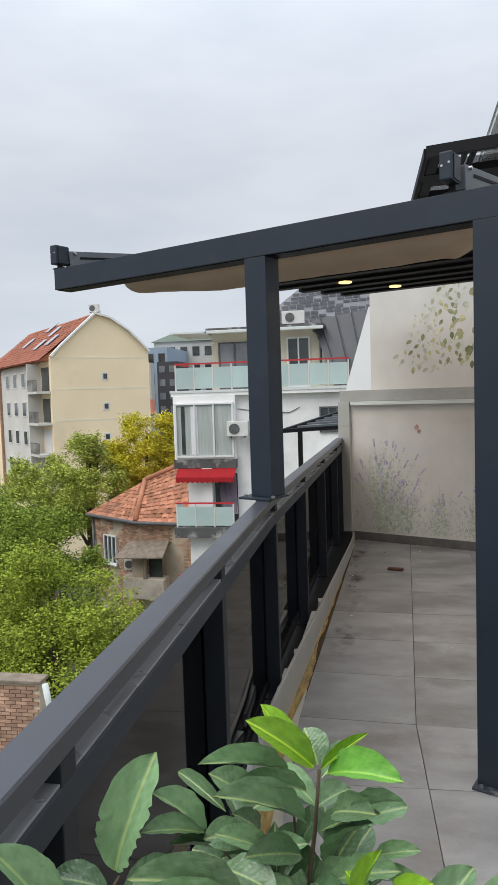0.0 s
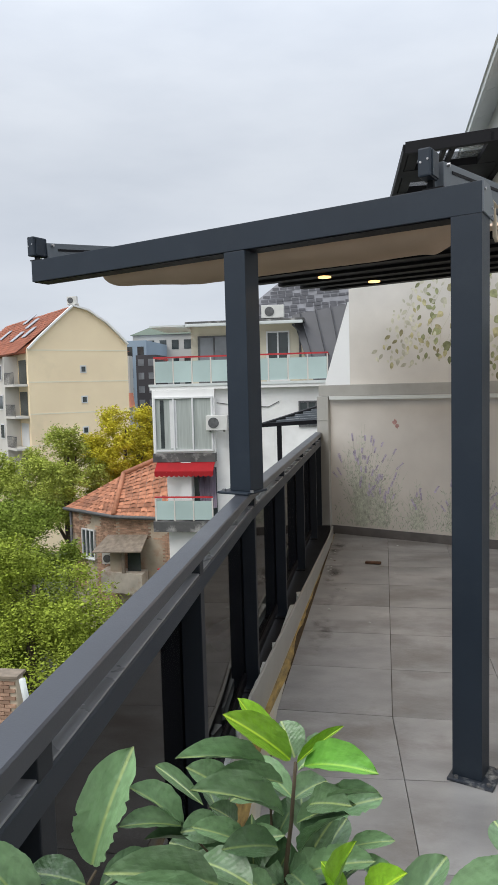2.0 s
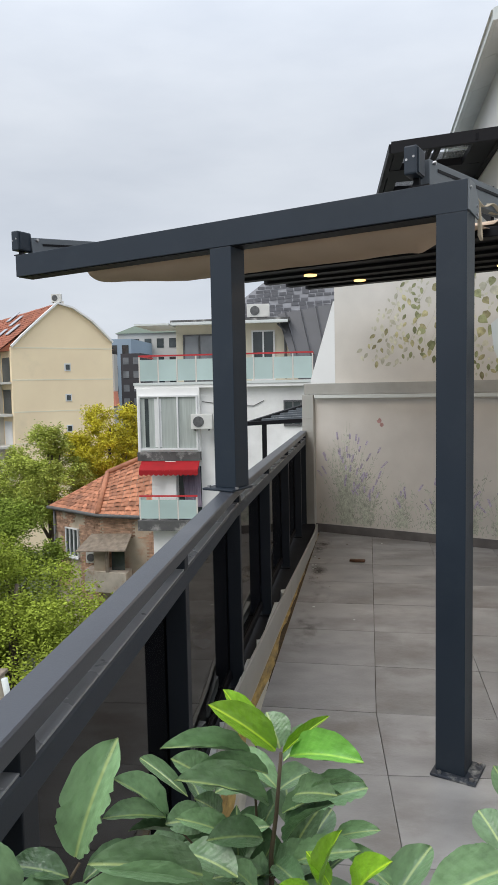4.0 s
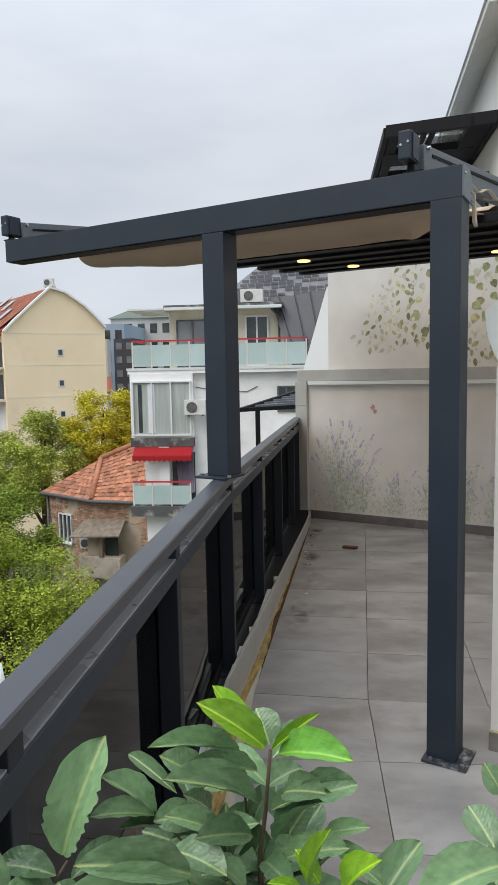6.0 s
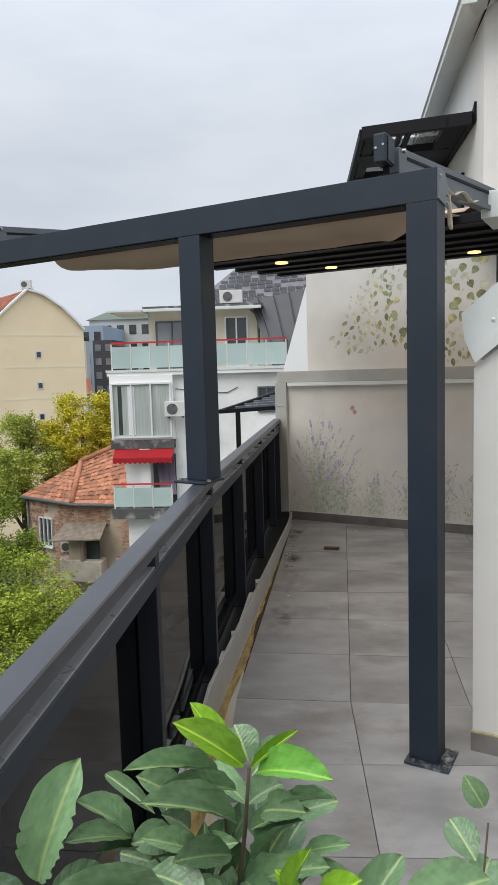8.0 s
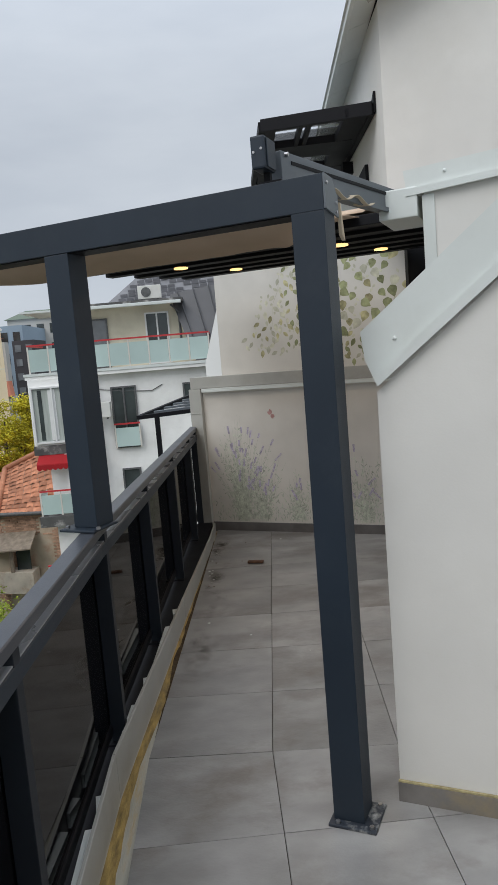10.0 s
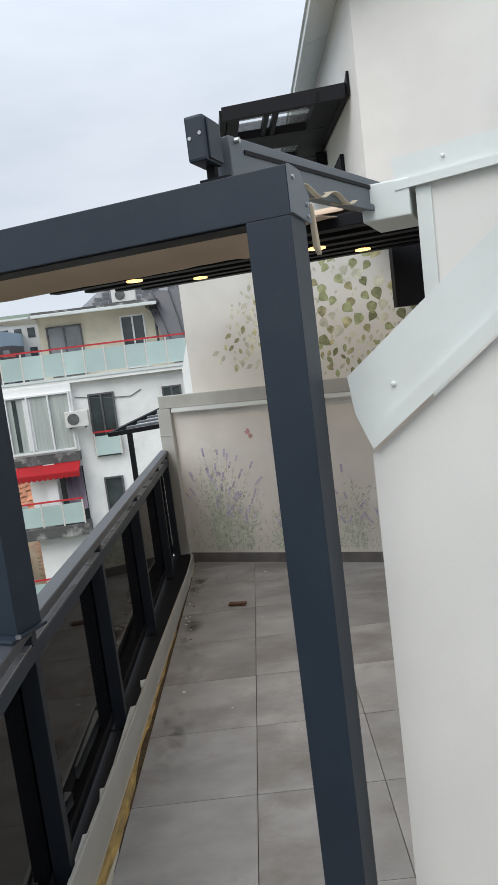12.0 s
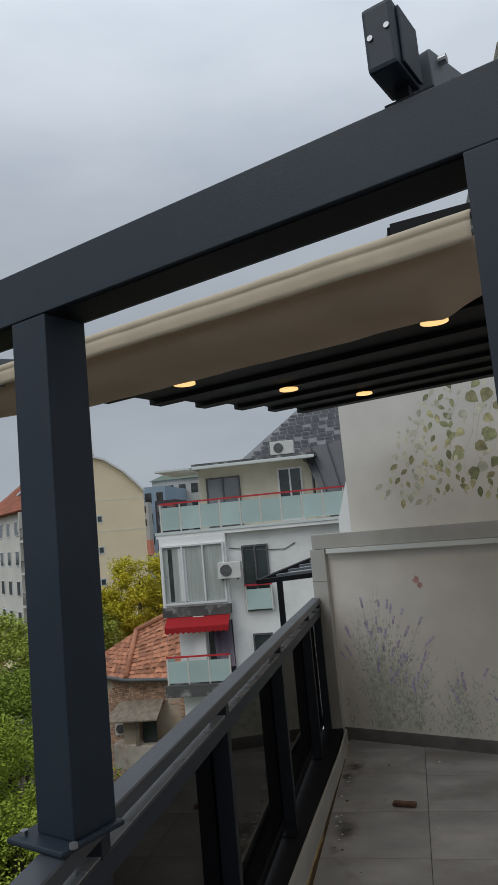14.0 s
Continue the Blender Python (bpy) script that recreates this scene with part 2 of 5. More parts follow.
DAMP = stain_mat("damp_dirt", (0.06, 0.05, 0.04))
FABRIC = mat("beige_awning_fabric", (0.52, 0.39, 0.285), 0.85, 0.0, 0.06, 5.0, 0.15, 500.0, 0.2)
HEM = mat("cream_hem_fabric", (0.50, 0.42, 0.31), 0.85, 0.0, 0.08, 9.0, 0.15, 400.0, 0.2)
LED = glow_mat("warm_led", (1.0, 0.58, 0.20), 2.0)
CHIP = mat("rusty_stick_bark", (0.12, 0.06, 0.035), 0.85, 0.0, 0.4, 30.0, 0.4, 80.0)



# ---- terrace: slab, walls, gutter ----
GRID = Matrix.Translation((0.254, 3.489, 0)) @ Matrix.Rotation(radians(-2.9), 4, "Z")

slab = tagged(part("floor", prism(bmesh.new(), [(-0.66, -1.2, -0.35), (5.2, -1.2, -0.35), (5.2, 8.6, -0.35), (-0.16, 8.6, -0.35), (-0.20, 7.2, -0.35)], (0, 0, 0.338)), GROUT), "terrace floor of large grey porcelain tiles with dark grout", "floor", kind="structure")

EW0 = Vector((-0.127, 7.672, 0))          # inner foot of the end wall


def house_wall(name, u0, u1, v0, v1, z0, z1, material, label):
    return tagged(part(name, mbox((u0, v0, z0), (u1, v1, z1), 0, HOUSE), material), label, "wall", kind="structure")


def loc(p):
    return HOUSE.inverted() @ Vector(p)


EU, EV = loc(EW0)[0], loc(EW0)[1]
house_wall("wall_end", EU, 3.2, EV, EV + 0.3, -0.3, 1.56, RENDERC, "cream rendered parapet end wall with painted lavender")
house_wall("wall_upper", EU + 0.232, 3.2, EV + 0.012, EV + 0.26, 1.56, 2.78, RENDERC, "cream rendered upper end wall with painted leaves")
# two added walls out of view; their heights set how much sky light enters
house_wall("wall_behind", -0.6, 3.6, -4.6, -4.3, -0.3, 1.1, RENDERW, "plain white rendered wall added unseen to close the terrace")
house_wall("wall_house_side", 1.6, 1.9, -4.3, 0.16, -0.3, 3.4, RENDERW, "plain white rendered side wall added unseen")

cap = thing("wall_coping", "grey sheet metal coping over the end wall and its free edge", "coping")
part("top_sheet", mbox((EU - 0.106, EV - 0.05, 1.474), (3.2, EV + 0.012, 1.59), 0.004, HOUSE), COPING_G, cap)
part("drip_edge", mbox((EU + 0.022, EV - 0.062, 1.434), (3.2, EV - 0.05, 1.471), 0.003, HOUSE), COPING, cap, "pale folded drip edge")
part("edge_sheet", mbox((EU - 0.13, EV - 0.05, -0.12), (EU + 0.004, EV + 0.3, 1.471), 0.005, HOUSE), COPING_G, cap)
part("lap_joint", mbox((EU - 0.134, EV - 0.054, 1.22), (EU + 0.006, EV + 0.02, 1.226), 0.001, HOUSE), COPING_G, cap)

tagged(part("baseboard", mbox((EU + 0.004, EV - 0.014, -0.01), (3.2, EV - 0.001, 0.088), 0.002, HOUSE), SKIRT), "dark grey tile skirting along the end wall", "baseboard", kind="structure")

# gutter between the tiles and the upstand; the terrace edge bends at y = 3.45
BEND = 3.45


def rail_x(y):
    """Inner face of the railing."""
    return -0.389 + 0.040 * max(0.0, y - BEND)


LIP_BEND = 3.25


def lip_foot(y):
    """Line of the gutter's upstand."""
    return min(-0.384 + 0.067 * max(0.0, y - LIP_BEND), -0.11)


def lip_height(y):
    return 0.187 - 0.05 * max(0.0, LIP_BEND - y) - 0.024 * max(0.0, y - LIP_BEND)


STATIONS = [0.35, 1.0, 1.8, 2.6, LIP_BEND, BEND, 4.3, 5.2, 6.1, 6.9, 7.62]


def sweep(bm, sections):
    """A solid skinned over equally long polygons."""
    rings = [[bm.verts.new(p) for p in sec] for sec in sections]
    bm.faces.new(rings[0])
    bm.faces.new(rings[-1][::-1])
    for a, b in zip(rings, rings[1:]):
        for i in range(len(a)):
            k = (i + 1) % len(a)
            bm.faces.new((a[k], a[i], b[i], b[k]))
    bmesh.ops.recalc_face_normals(bm, faces=bm.faces)
    return bm


gut = tagged(part("gutter", sweep(bmesh.new(), [[(lip_foot(y) - 0.02, y, -0.04), (lip_foot(y) + 0.16, y, -0.04), (lip_foot(y) + 0.16, y, -0.0075), (lip_foot(y) - 0.02, y, -0.0075)] for y in STATIONS]), GUTTERM), "grey rain gutter strip with rusty yellow stains", "gutter", kind="structure")
bm = bmesh.new()
cut = [0.35 + 7.2 * i / 90 for i in range(91)]
edge = [(lip_foot(y) + 0.002, 0.046 + 0.032 * noise.noise(Vector((y * 1.3, 0, 0))) + 0.016 * noise.noise(Vector((y * 9.0, 3.0, 0)))) for y in cut]
rows = [[bm.verts.new((x, y, -0.0055)), bm.verts.new((x + max(0.010, w), y, -0.0055)), bm.verts.new((x + max(0.010, w), y, -0.0070)), bm.verts.new((x, y, -0.0070))] for y, (x, w) in zip(cut, edge)]
for p, q in zip(rows, rows[1:]):
    for i in range(4):
        bm.faces.new((p[i], p[(i + 1) % 4], q[(i + 1) % 4], q[i]))
bmesh.ops.recalc_face_normals(bm, faces=bm.faces)
part("rust_streak", bm, RUST, gut, "orange yellow rust streak")
bm = bmesh.new()
cut = [3.7 + 3.5 * i / 70 for i in range(71)]
rows = []
for y in cut:
    w = (0.022 + 0.026 * noise.noise(Vector((y * 2.1, 5.0, 0)))) * min(1.0, (y - 3.7) / 0.9) + 0.010 * noise.noise(Vector((y * 11.0, 1.0, 0)))
    x = -0.300 + 0.0507 * (y - 3.489) - 0.004
    rows.append([bm.verts.new((x, y, -0.0030)), bm.verts.new((x, y, -0.0065)), bm.verts.new((x - max(0.001, w), y, -0.0065)), bm.verts.new((x - max(0.0008, w * 0.8), y, -0.0050))])
for p, q in zip(rows, rows[1:]):
    for i in range(4):
        bm.faces.new((p[i], p[(i + 1) % 4], q[(i + 1) % 4], q[i]))
bmesh.ops.recalc_face_normals(bm, faces=bm.faces)
part("mud_deposit", bm, MUD, gut, "dark dried mud beside the tiles")
lip = thing("gutter_upstand", "pale grey sheet metal upstand beside the rain gutter", "flashing")
for ya, yb in ((0.40, 1.98), (1.984, LIP_BEND), (LIP_BEND + 0.002, 5.2), (5.204, 7.62)):
    secs = []
    for k in range(5):
        y = ya + (yb - ya) * k / 4
        x, zt_ = lip_foot(y), lip_height(y)
        secs.append([(x - 0.010, y, -0.05), (x + 0.003, y, -0.05), (x + 0.003, y, -0.006), (x, y, 0.004), (x, y, zt_), (x - 0.003, y, zt_ + 0.003), (x - 0.014, y, zt_ + 0.003), (x - 0.014, y, zt_ - 0.006), (x - 0.010, y, zt_ - 0.006)])
    part("sheet", sweep(bmesh.new(), secs), COPING_G, lip)


def loft(bm, a, b):
    """A solid between two polygons with equally many corners."""
    return sweep(bm, [a, b])


# black filler added in the open gap, so that it reads as dark depth
tagged(part("parapet_ledge", sweep(bmesh.new(), [[(rail_x(y) - 0.13, y, -0.30), (lip_foot(y) - 0.03, y, -0.30), (lip_foot(y) - 0.03, y, 0.09), (rail_x(y) - 0.13, y, 0.09)] for y in STATIONS]), BLACK), "black ledge added to darken the gap between railing and gutter upstand", "ledge", kind="structure")

# ---- sloped wing wall with sheet coping ----
PV = 0.196
wing = thing("wing_wall", "white rendered wing wall with sloping pale metal coping", "wall", kind="structure")
part("render_face", prism(bmesh.new(), [HOUSE @ Vector(p) for p in ((0.21, PV, -0.02), (2.6, PV, -0.02), (2.6, PV, 3.4), (2.3, PV, 3.30), (0.21, PV, 1.58))], V * 0.20), RENDERW, wing)
sl = Vector((0.63, 0, 0.51)).normalized()
nrm = Vector((-sl.z, 0, sl.x))
t0 = Vector((0.163, PV - 0.009, 1.796))
bm = bmesh.new()
prism(bm, [HOUSE @ Vector(p) for p in (t0, t0 + sl * 2.6, t0 + sl * 2.6 - nrm * 0.195, t0 + Vector((0.045, 0, -0.182)), t0 + Vector((0.012, 0, -0.10)))], V * 0.29)
part("coping", bm, COPING, wing, "pale sheet metal coping")
bm = bmesh.new()
lowa = t0 + Vector((0.048, -0.020, -0.184))
prism(bm, [HOUSE @ Vector(p) for p in (lowa - nrm * 0.014, lowa - nrm * 0.014 + sl * 2.55, lowa + sl * 2.55 + nrm * 0.022, lowa + nrm * 0.022 + sl * 0.01)], V * 0.016)
part("drip_edge", bm, COPING, wing, "folded drip edge")
for k in (0.075, 0.9, 1.7):
    c = t0 + sl * k - nrm * 0.10
    bm = bmesh.new()
    bmesh.ops.create_uvsphere(bm, u_segments=10, v_segments=6, radius=0.008, matrix=HOUSE @ Matrix.Translation((c.x, c.y, c.z)))
    part("screw", bm, COPING, wing)
for i in range(4):
    part("skirting_tile", mbox((0.205 + i * 0.575, PV - 0.012, -0.004), (0.205 + i * 0.575 + 0.57, PV - 0.001, 0.078), 0.002, HOUSE), SKIRT_L, wing, "grey skirting tile")

part("mortar_line", mbox((0.206, PV - 0.011, 0.0785), (2.5, PV - 0.001, 0.087), 0.002, HOUSE), MORTAR, wing, "yellowish mortar line")

# ---- upper parapet behind the wing wall ----
up = thing("upper_parapet", "pale rendered parapet with sheet metal coping and boxed end", "wall", kind="structure")
part("render_face", prism(bmesh.new(), [HOUSE @ Vector(p) for p in ((0.285, 0.998, -0.02), (2.6, 0.998, -0.02), (2.6, 0.998, 2.60), (0.285, 0.998, 2.46))], V * 0.22), RENDERW, up)
bm = bmesh.new()
prism(bm, [HOUSE @ Vector(p) for p in ((0.215, 0.985, 2.43), (2.6, 0.985, 2.57), (2.6, 0.985, 2.68), (0.20, 0.985, 2.54))], V * 0.26)
part("coping", bm, COPING, up, "pale sheet metal coping")
bm = bmesh.new()
prism(bm, [HOUSE @ Vector(p) for p in ((0.21, 0.968, 2.425), (2.6, 0.968, 2.565), (2.6, 0.968, 2.595), (0.21, 0.968, 2.455))], V * 0.016)
part("drip_edge", bm, COPING, up)
part("end_box", mbox((0.085, 0.972, 2.335), (0.259, 1.3, 2.465), 0.006, HOUSE), COPING, up, "boxed sheet metal end")
part("corner_bead", mbox((0.278, 0.989, 0.0), (0.332, 0.997, 2.425), 0.002, HOUSE), COPING, up)
for k in (0.38, 0.88):
    bm = bmesh.new()
    bmesh.ops.create_uvsphere(bm, u_segments=10, v_segments=6, radius=0.008, matrix=HOUSE @ Matrix.Translation((k, 0.984, 2.50 + 0.057 * (k - 0.17))))
    part("screw", bm, COPING, up)

up.matrix_world = Matrix.Translation((0, 0, -0.03))

# ---- house behind with eave and glass canopy ----
XW = 1.60
hs = tagged(part("wall_house", prism(bmesh.new(), [(XW, 6.5, 2.79), (XW + 0.10, 11.0, 2.79), (5.2, 11.0, 2.79), (5.2, 4.86, 2.79)], (0, 0, 1.71)), RENDERW), "cream rendered house wall under the eave", "wall", kind="structure")
gab = tagged(part("wall_gable", prism(bmesh.new(), [(XW, 6.5, 4.50), (5.2, 4.86, 4.50), (5.2, 4.86, 7.4), (3.9, 5.45, 6.0), (XW + 0.1, 6.46, 4.75)], (0.18, 0.40, 0)), RENDERW), "cream rendered gable wall above the terrace", "wall", kind="structure")
eave = thing("roof_eave", "pale boarded eave with gutter along the house roof", "eave", kind="structure")
EY0, EDX, EDZ = 6.22, 0.030, -0.055       # start of the eave and its drift per metre


def eave_at(x, y, z):
    return Vector((x + EDX * (y - EY0), y, z + EDZ * (y - EY0)))


for i in range(8):
    ya, yb = EY0 + i * 0.62, EY0 + (i + 1) * 0.62 - 0.006
    quad = ((1.397, 4.480), (XW - 0.012, 4.545), (XW - 0.012, 4.565), (1.397, 4.500))
    part("soffit_board", loft(bmesh.new(), [eave_at(x, ya, z) for x, z in quad], [eave_at(x, yb, z) for x, z in quad]), COPING, eave, "jointed grey white soffit board")
for nm, quad, mt in (("gutter_lip", ((1.363, 4.475), (1.395, 4.467), (1.395, 4.535), (1.363, 4.54)), COPING),
                     ("roof_edge", ((1.345, 4.541), (1.405, 4.541), (1.9, 4.83), (1.88, 4.87)), COPING),
                     # black strip drawn in for the shadow between soffit and wall
                     ("shadow_joint", ((XW - 0.010, 4.535), (XW + 0.0, 4.535), (XW + 0.0, 4.575), (XW - 0.010, 4.575)), BLACK)):
    part(nm, loft(bmesh.new(), [eave_at(x, EY0 - 0.01, z) for x, z in quad], [eave_at(x, EY0 + 5.0, z) for x, z in quad]), mt, eave)
part("end_cap", prism(bmesh.new(), [(1.355, EY0 - 0.03, 4.455), (1.47, EY0 - 0.03, 4.465), (1.47, EY0 - 0.03, 4.60), (1.355, EY0 - 0.03, 4.545)], (0, 0.02, 0)), COPING, eave)
part("rake_board", prism(bmesh.new(), [(1.44, EY0 - 0.012, 4.48), (1.44, EY0 - 0.012, 4.64), (3.9, EY0 - 1.15, 6.02), (3.9, EY0 - 1.15, 5.84)], (0.012, 0.026, 0)), COPING, eave, "white rake board")
part("rake_soffit", prism(bmesh.new(), [(1.42, EY0 + 0.016, 4.475), (3.9, EY0 - 1.12, 5.86), (3.98, EY0 - 0.86, 5.86), (1.52, EY0 + 0.24, 4.475)], (0, 0, 0.015)), COPING_G, eave)

can = thing("glass_canopy", "black steel canopy with smoked panes fixed to the house wall", "canopy")
c_nl, c_nr, c_fr, c_fl = Vector((0.645, 7.14, 3.825)), Vector((1.575, 6.78, 3.785)), Vector((1.62, 9.1, 3.80)), Vector((0.63, 9.15, 3.82))
part("front_bar", beam(bmesh.new(), c_nl, c_nr, 0.05, 0.11, (0, 0, 1), 0.003), BLACK, can)
for p, q in ((c_fl, c_fr), (c_nl, c_fl), (c_nr, c_fr)):
    part("frame_bar", beam(bmesh.new(), p, q, 0.05, 0.08, (0, 0, 1), 0.003), BLACK, can)
for k in (0.40, 0.80):
    part("cross_bar", beam(bmesh.new(), c_nl.lerp(c_fl, k).lerp(c_nr.lerp(c_fr, k), 0.03), c_nl.lerp(c_fl, k).lerp(c_nr.lerp(c_fr, k), 0.98), 0.42, 0.07), BLACK, can)
for k, wd in ((0.09, 0.10), (0.38, 0.035), (0.46, 0.035), (0.87, 0.20)):
    part("rafter_bar", beam(bmesh.new(), c_nl.lerp(c_nr, k) - Vector((0, 0, 0.002)), c_fl.lerp(c_fr, k) - Vector((0, 0, 0.002)), wd, 0.06), BLACK, can)
PANE = glass_mat("smoked_pane", (0.20, 0.215, 0.23), 0.15, 0.62)
for k in range(5):
    a, b = c_nl.lerp(c_fl, k / 5 + 0.02), c_nl.lerp(c_fl, k / 5 + 0.18)
    c, d = c_nr.lerp(c_fr, k / 5 + 0.18), c_nr.lerp(c_fr, k / 5 + 0.02)
    bm = bmesh.new()
    prism(bm, [p + Vector((0, 0, 0.045)) for p in (a, b, c, d)], (0, 0, 0.008))
    part("pane", bm, PANE, can, "smoked glass pane")
part("wall_bracket", prism(bmesh.new(), [(XW + 0.004, 6.76, 3.75), (XW + 0.004, 6.90, 3.84), (XW + 0.004, 6.76, 3.92)], (-0.02, 0, 0)), BLACK, can)
part("wall_strut", prism(bmesh.new(), [(XW + 0.014, 7.27, 3.46), (XW + 0.014, 7.27, 3.10), (XW + 0.028, 8.02, 3.42)], (-0.03, 0, 0)), BLACK, can)
wl_box = tagged(part("wall_lamp", mbox((XW - 0.07, 8.12, 3.60), (XW + 0.04, 8.26, 3.72), 0.006), BLACK), "small black wall lamp on the house wall", "lamp")
jamb = tagged(part("shutter_box", mbox((1.70, 6.36, 2.12), (2.3, 6.46, 2.80), 0.006), BLACK), "dark aluminium shutter box hanging below the house wall", "shutter box", kind="structure")

HOUSE_SHIFT = Matrix.Translation((1.193, 7.451, 3.86)) @ Matrix.Rotation(0.0016, 4, "Z") @ Matrix.Scale(0.998, 4) @ Matrix.Translation((-1.2, -7.5, -3.9))
for ob in (hs, gab, eave, can, wl_box, jamb):
    ob.matrix_world = HOUSE_SHIFT @ ob.matrix_world

# ---- pergola ----
perg = thing("pergola", "anthracite aluminium pergola frame on two square posts", "pergola")
BW = 0.116
part("front_beam", mbox((-2.343, 0, 2.202), (BW, 0.12, 2.318), 0.002, HOUSE), ALU, perg)
# flat plate on the underside; its near-black colour paints the shade of a recess
part("beam_underside", mbox((-2.335, 0.012, 2.1985), (BW - 0.004, 0.108, 2.2015), 0.0005, HOUSE), DARK, perg, "flat dark plate painting the shade of a beam recess")
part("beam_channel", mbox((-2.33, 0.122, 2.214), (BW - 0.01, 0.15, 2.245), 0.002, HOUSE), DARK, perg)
bm = bmesh.new()
prism(bm, [HOUSE @ Vector(p) for p in ((BW + 0.001, 0.0, 2.318), (BW + 0.001, 0.09, 2.318), (BW + 0.001, 0.15, 2.262), (BW + 0.001, 0.15, 2.196), (BW + 0.001, 0.0, 2.206))], U * 0.006)
ep = part("end_plate", bm, GUIDE, perg, "grey end cap plate")
for dv, dz in ((0.02, 2.29), (0.12, 2.24), (0.12, 2.21)):
    bm = bmesh.new()
    disc(bm, (0, 0, 0), 0.006, 0.006, 10, HOUSE @ Matrix.Translation((BW + 0.009, dv, dz)) @ Matrix.Rotation(radians(90), 4, "Y"))
    part("screw", bm, STEEL, ep)
floor_post = part("post", mbox((0.0, 0.0005, 0.012), (BW - 0.0005, 0.1195, 2.2015), 0.001, HOUSE), ALU, perg)
bm = mbox((-0.014, -0.034, 0.0), (BW + 0.050, 0.140, 0.011), 0.004, HOUSE)
part("base_plate", bm, PLATE, floor_post, "chipped, mortar-spotted base plate")
for du, dv in ((0.02, -0.018), (BW + 0.030, -0.014), (BW + 0.030, 0.120)):
    bm = bmesh.new()
    disc(bm, (du, dv, 0.016), 0.009, 0.010, 6, HOUSE)
    part("bolt", bm, STEEL, floor_post)
rail_post = part("post", mbox((-1.043, 0.002, 1.102), (-0.929, 0.118, 2.201), 0.003, HOUSE), ALU, perg)
part("base_plate", mbox((-1.088, -0.042, 1.0895), (-0.915, 0.130, 1.1015), 0.005, HOUSE), ALU, rail_post)
for du, dv in ((-1.065, -0.015), (-0.912, -0.015), (-1.065, 0.132)):
    bm = bmesh.new()
    disc(bm, (du, dv, 1.106), 0.009, 0.010, 6, HOUSE)
    part("bolt", bm, STEEL, rail_post)

# awning: guides, slats, fabric, lamps
SLOPE, RISE, GSL = 0.14, 0.06, 0.19
Z0 = 2.285          # slat underside height at v = 0


def gz(v):
    return Z0 + RISE * v


def guide(u, label, rise=0.017, drop=0.0, ahead=0.0):
    def gz(v):
        return Z0 + RISE * v - drop

    g = thing("awning_guide", label, "awning guide", "awning guides")
    a, b = Vector((u - 0.016, -0.01, gz(0) + 0.114)), Vector((u - 0.012 + GSL * 3.4, 3.4, gz(0) + 0.121 + rise * 3.4))
    part("profile", beam(bmesh.new(), HOUSE @ (a + Vector((GSL * 0.10, 0.1, 0))), HOUSE @ b, 0.052, 0.108, (0, 0, 1), 0.003), GUIDE, g)
    part("groove", beam(bmesh.new(), HOUSE @ (a + Vector((GSL * 0.16 + 0.0275, 0.16, 0.022))), HOUSE @ (b + Vector((0.0275, -0.05, 0.022))), 0.004, 0.012), BLACK, g, "black groove")
    part("lower_flange", beam(bmesh.new(), HOUSE @ (a + Vector((GSL * 0.2 + 0.034, 0.2, -0.050))), HOUSE @ (b + Vector((0.034, 0, -0.050))), 0.012, 0.02), GUIDE, g)
    head = part("end_housing", mbox((u - 0.036, -0.004 - ahead, gz(0) + 0.088), (u + 0.014, 0.092 - ahead, gz(0) + 0.195), 0.007, HOUSE), ALU, g, "dark motor end housing")
    part("end_cover", mbox((u + 0.0145, 0.012 - ahead, gz(0) + 0.094), (u + 0.019, 0.088 - ahead, gz(0) + 0.188), 0.002, HOUSE), ALU, g)
    for du in (-0.025, 0.003):
        bm = bmesh.new()
        disc(bm, (0, 0, 0), 0.0046, 0.003, 12, HOUSE @ Matrix.Translation((u + du, -0.005 - ahead, gz(0) + 0.150 + 0.3 * du)) @ Matrix.Rotation(radians(90), 4, "X"))
        part("screw", bm, STEEL, head)
    bm = bmesh.new()
    disc(bm, (0, 0, 0), 0.008, 0.02, 12, HOUSE @ Matrix.Translation((u + 0.036, 0.115, gz(0) + 0.158)) @ Matrix.Rotation(radians(90), 4, "Y"))
    part("side_bolt", bm, STEEL, g)
    part("foot_bracket", mbox((u - 0.020, 0.03, 2.319), (u + 0.004, 0.05, gz(0) + 0.089), 0.002, HOUSE), BLACK, g, "black foot bracket")
    part("foot_plate", mbox((u - 0.03, 0.005, 2.319), (u + 0.05, 0.10, 2.325), 0.001, HOUSE), BLACK, g)


guide(-0.079, "grey aluminium awning guide with dark motor housing", 0.017, 0.013, 0.03)
guide(-2.33, "grey aluminium awning guide with dark end housing", 0.085, 0.028)

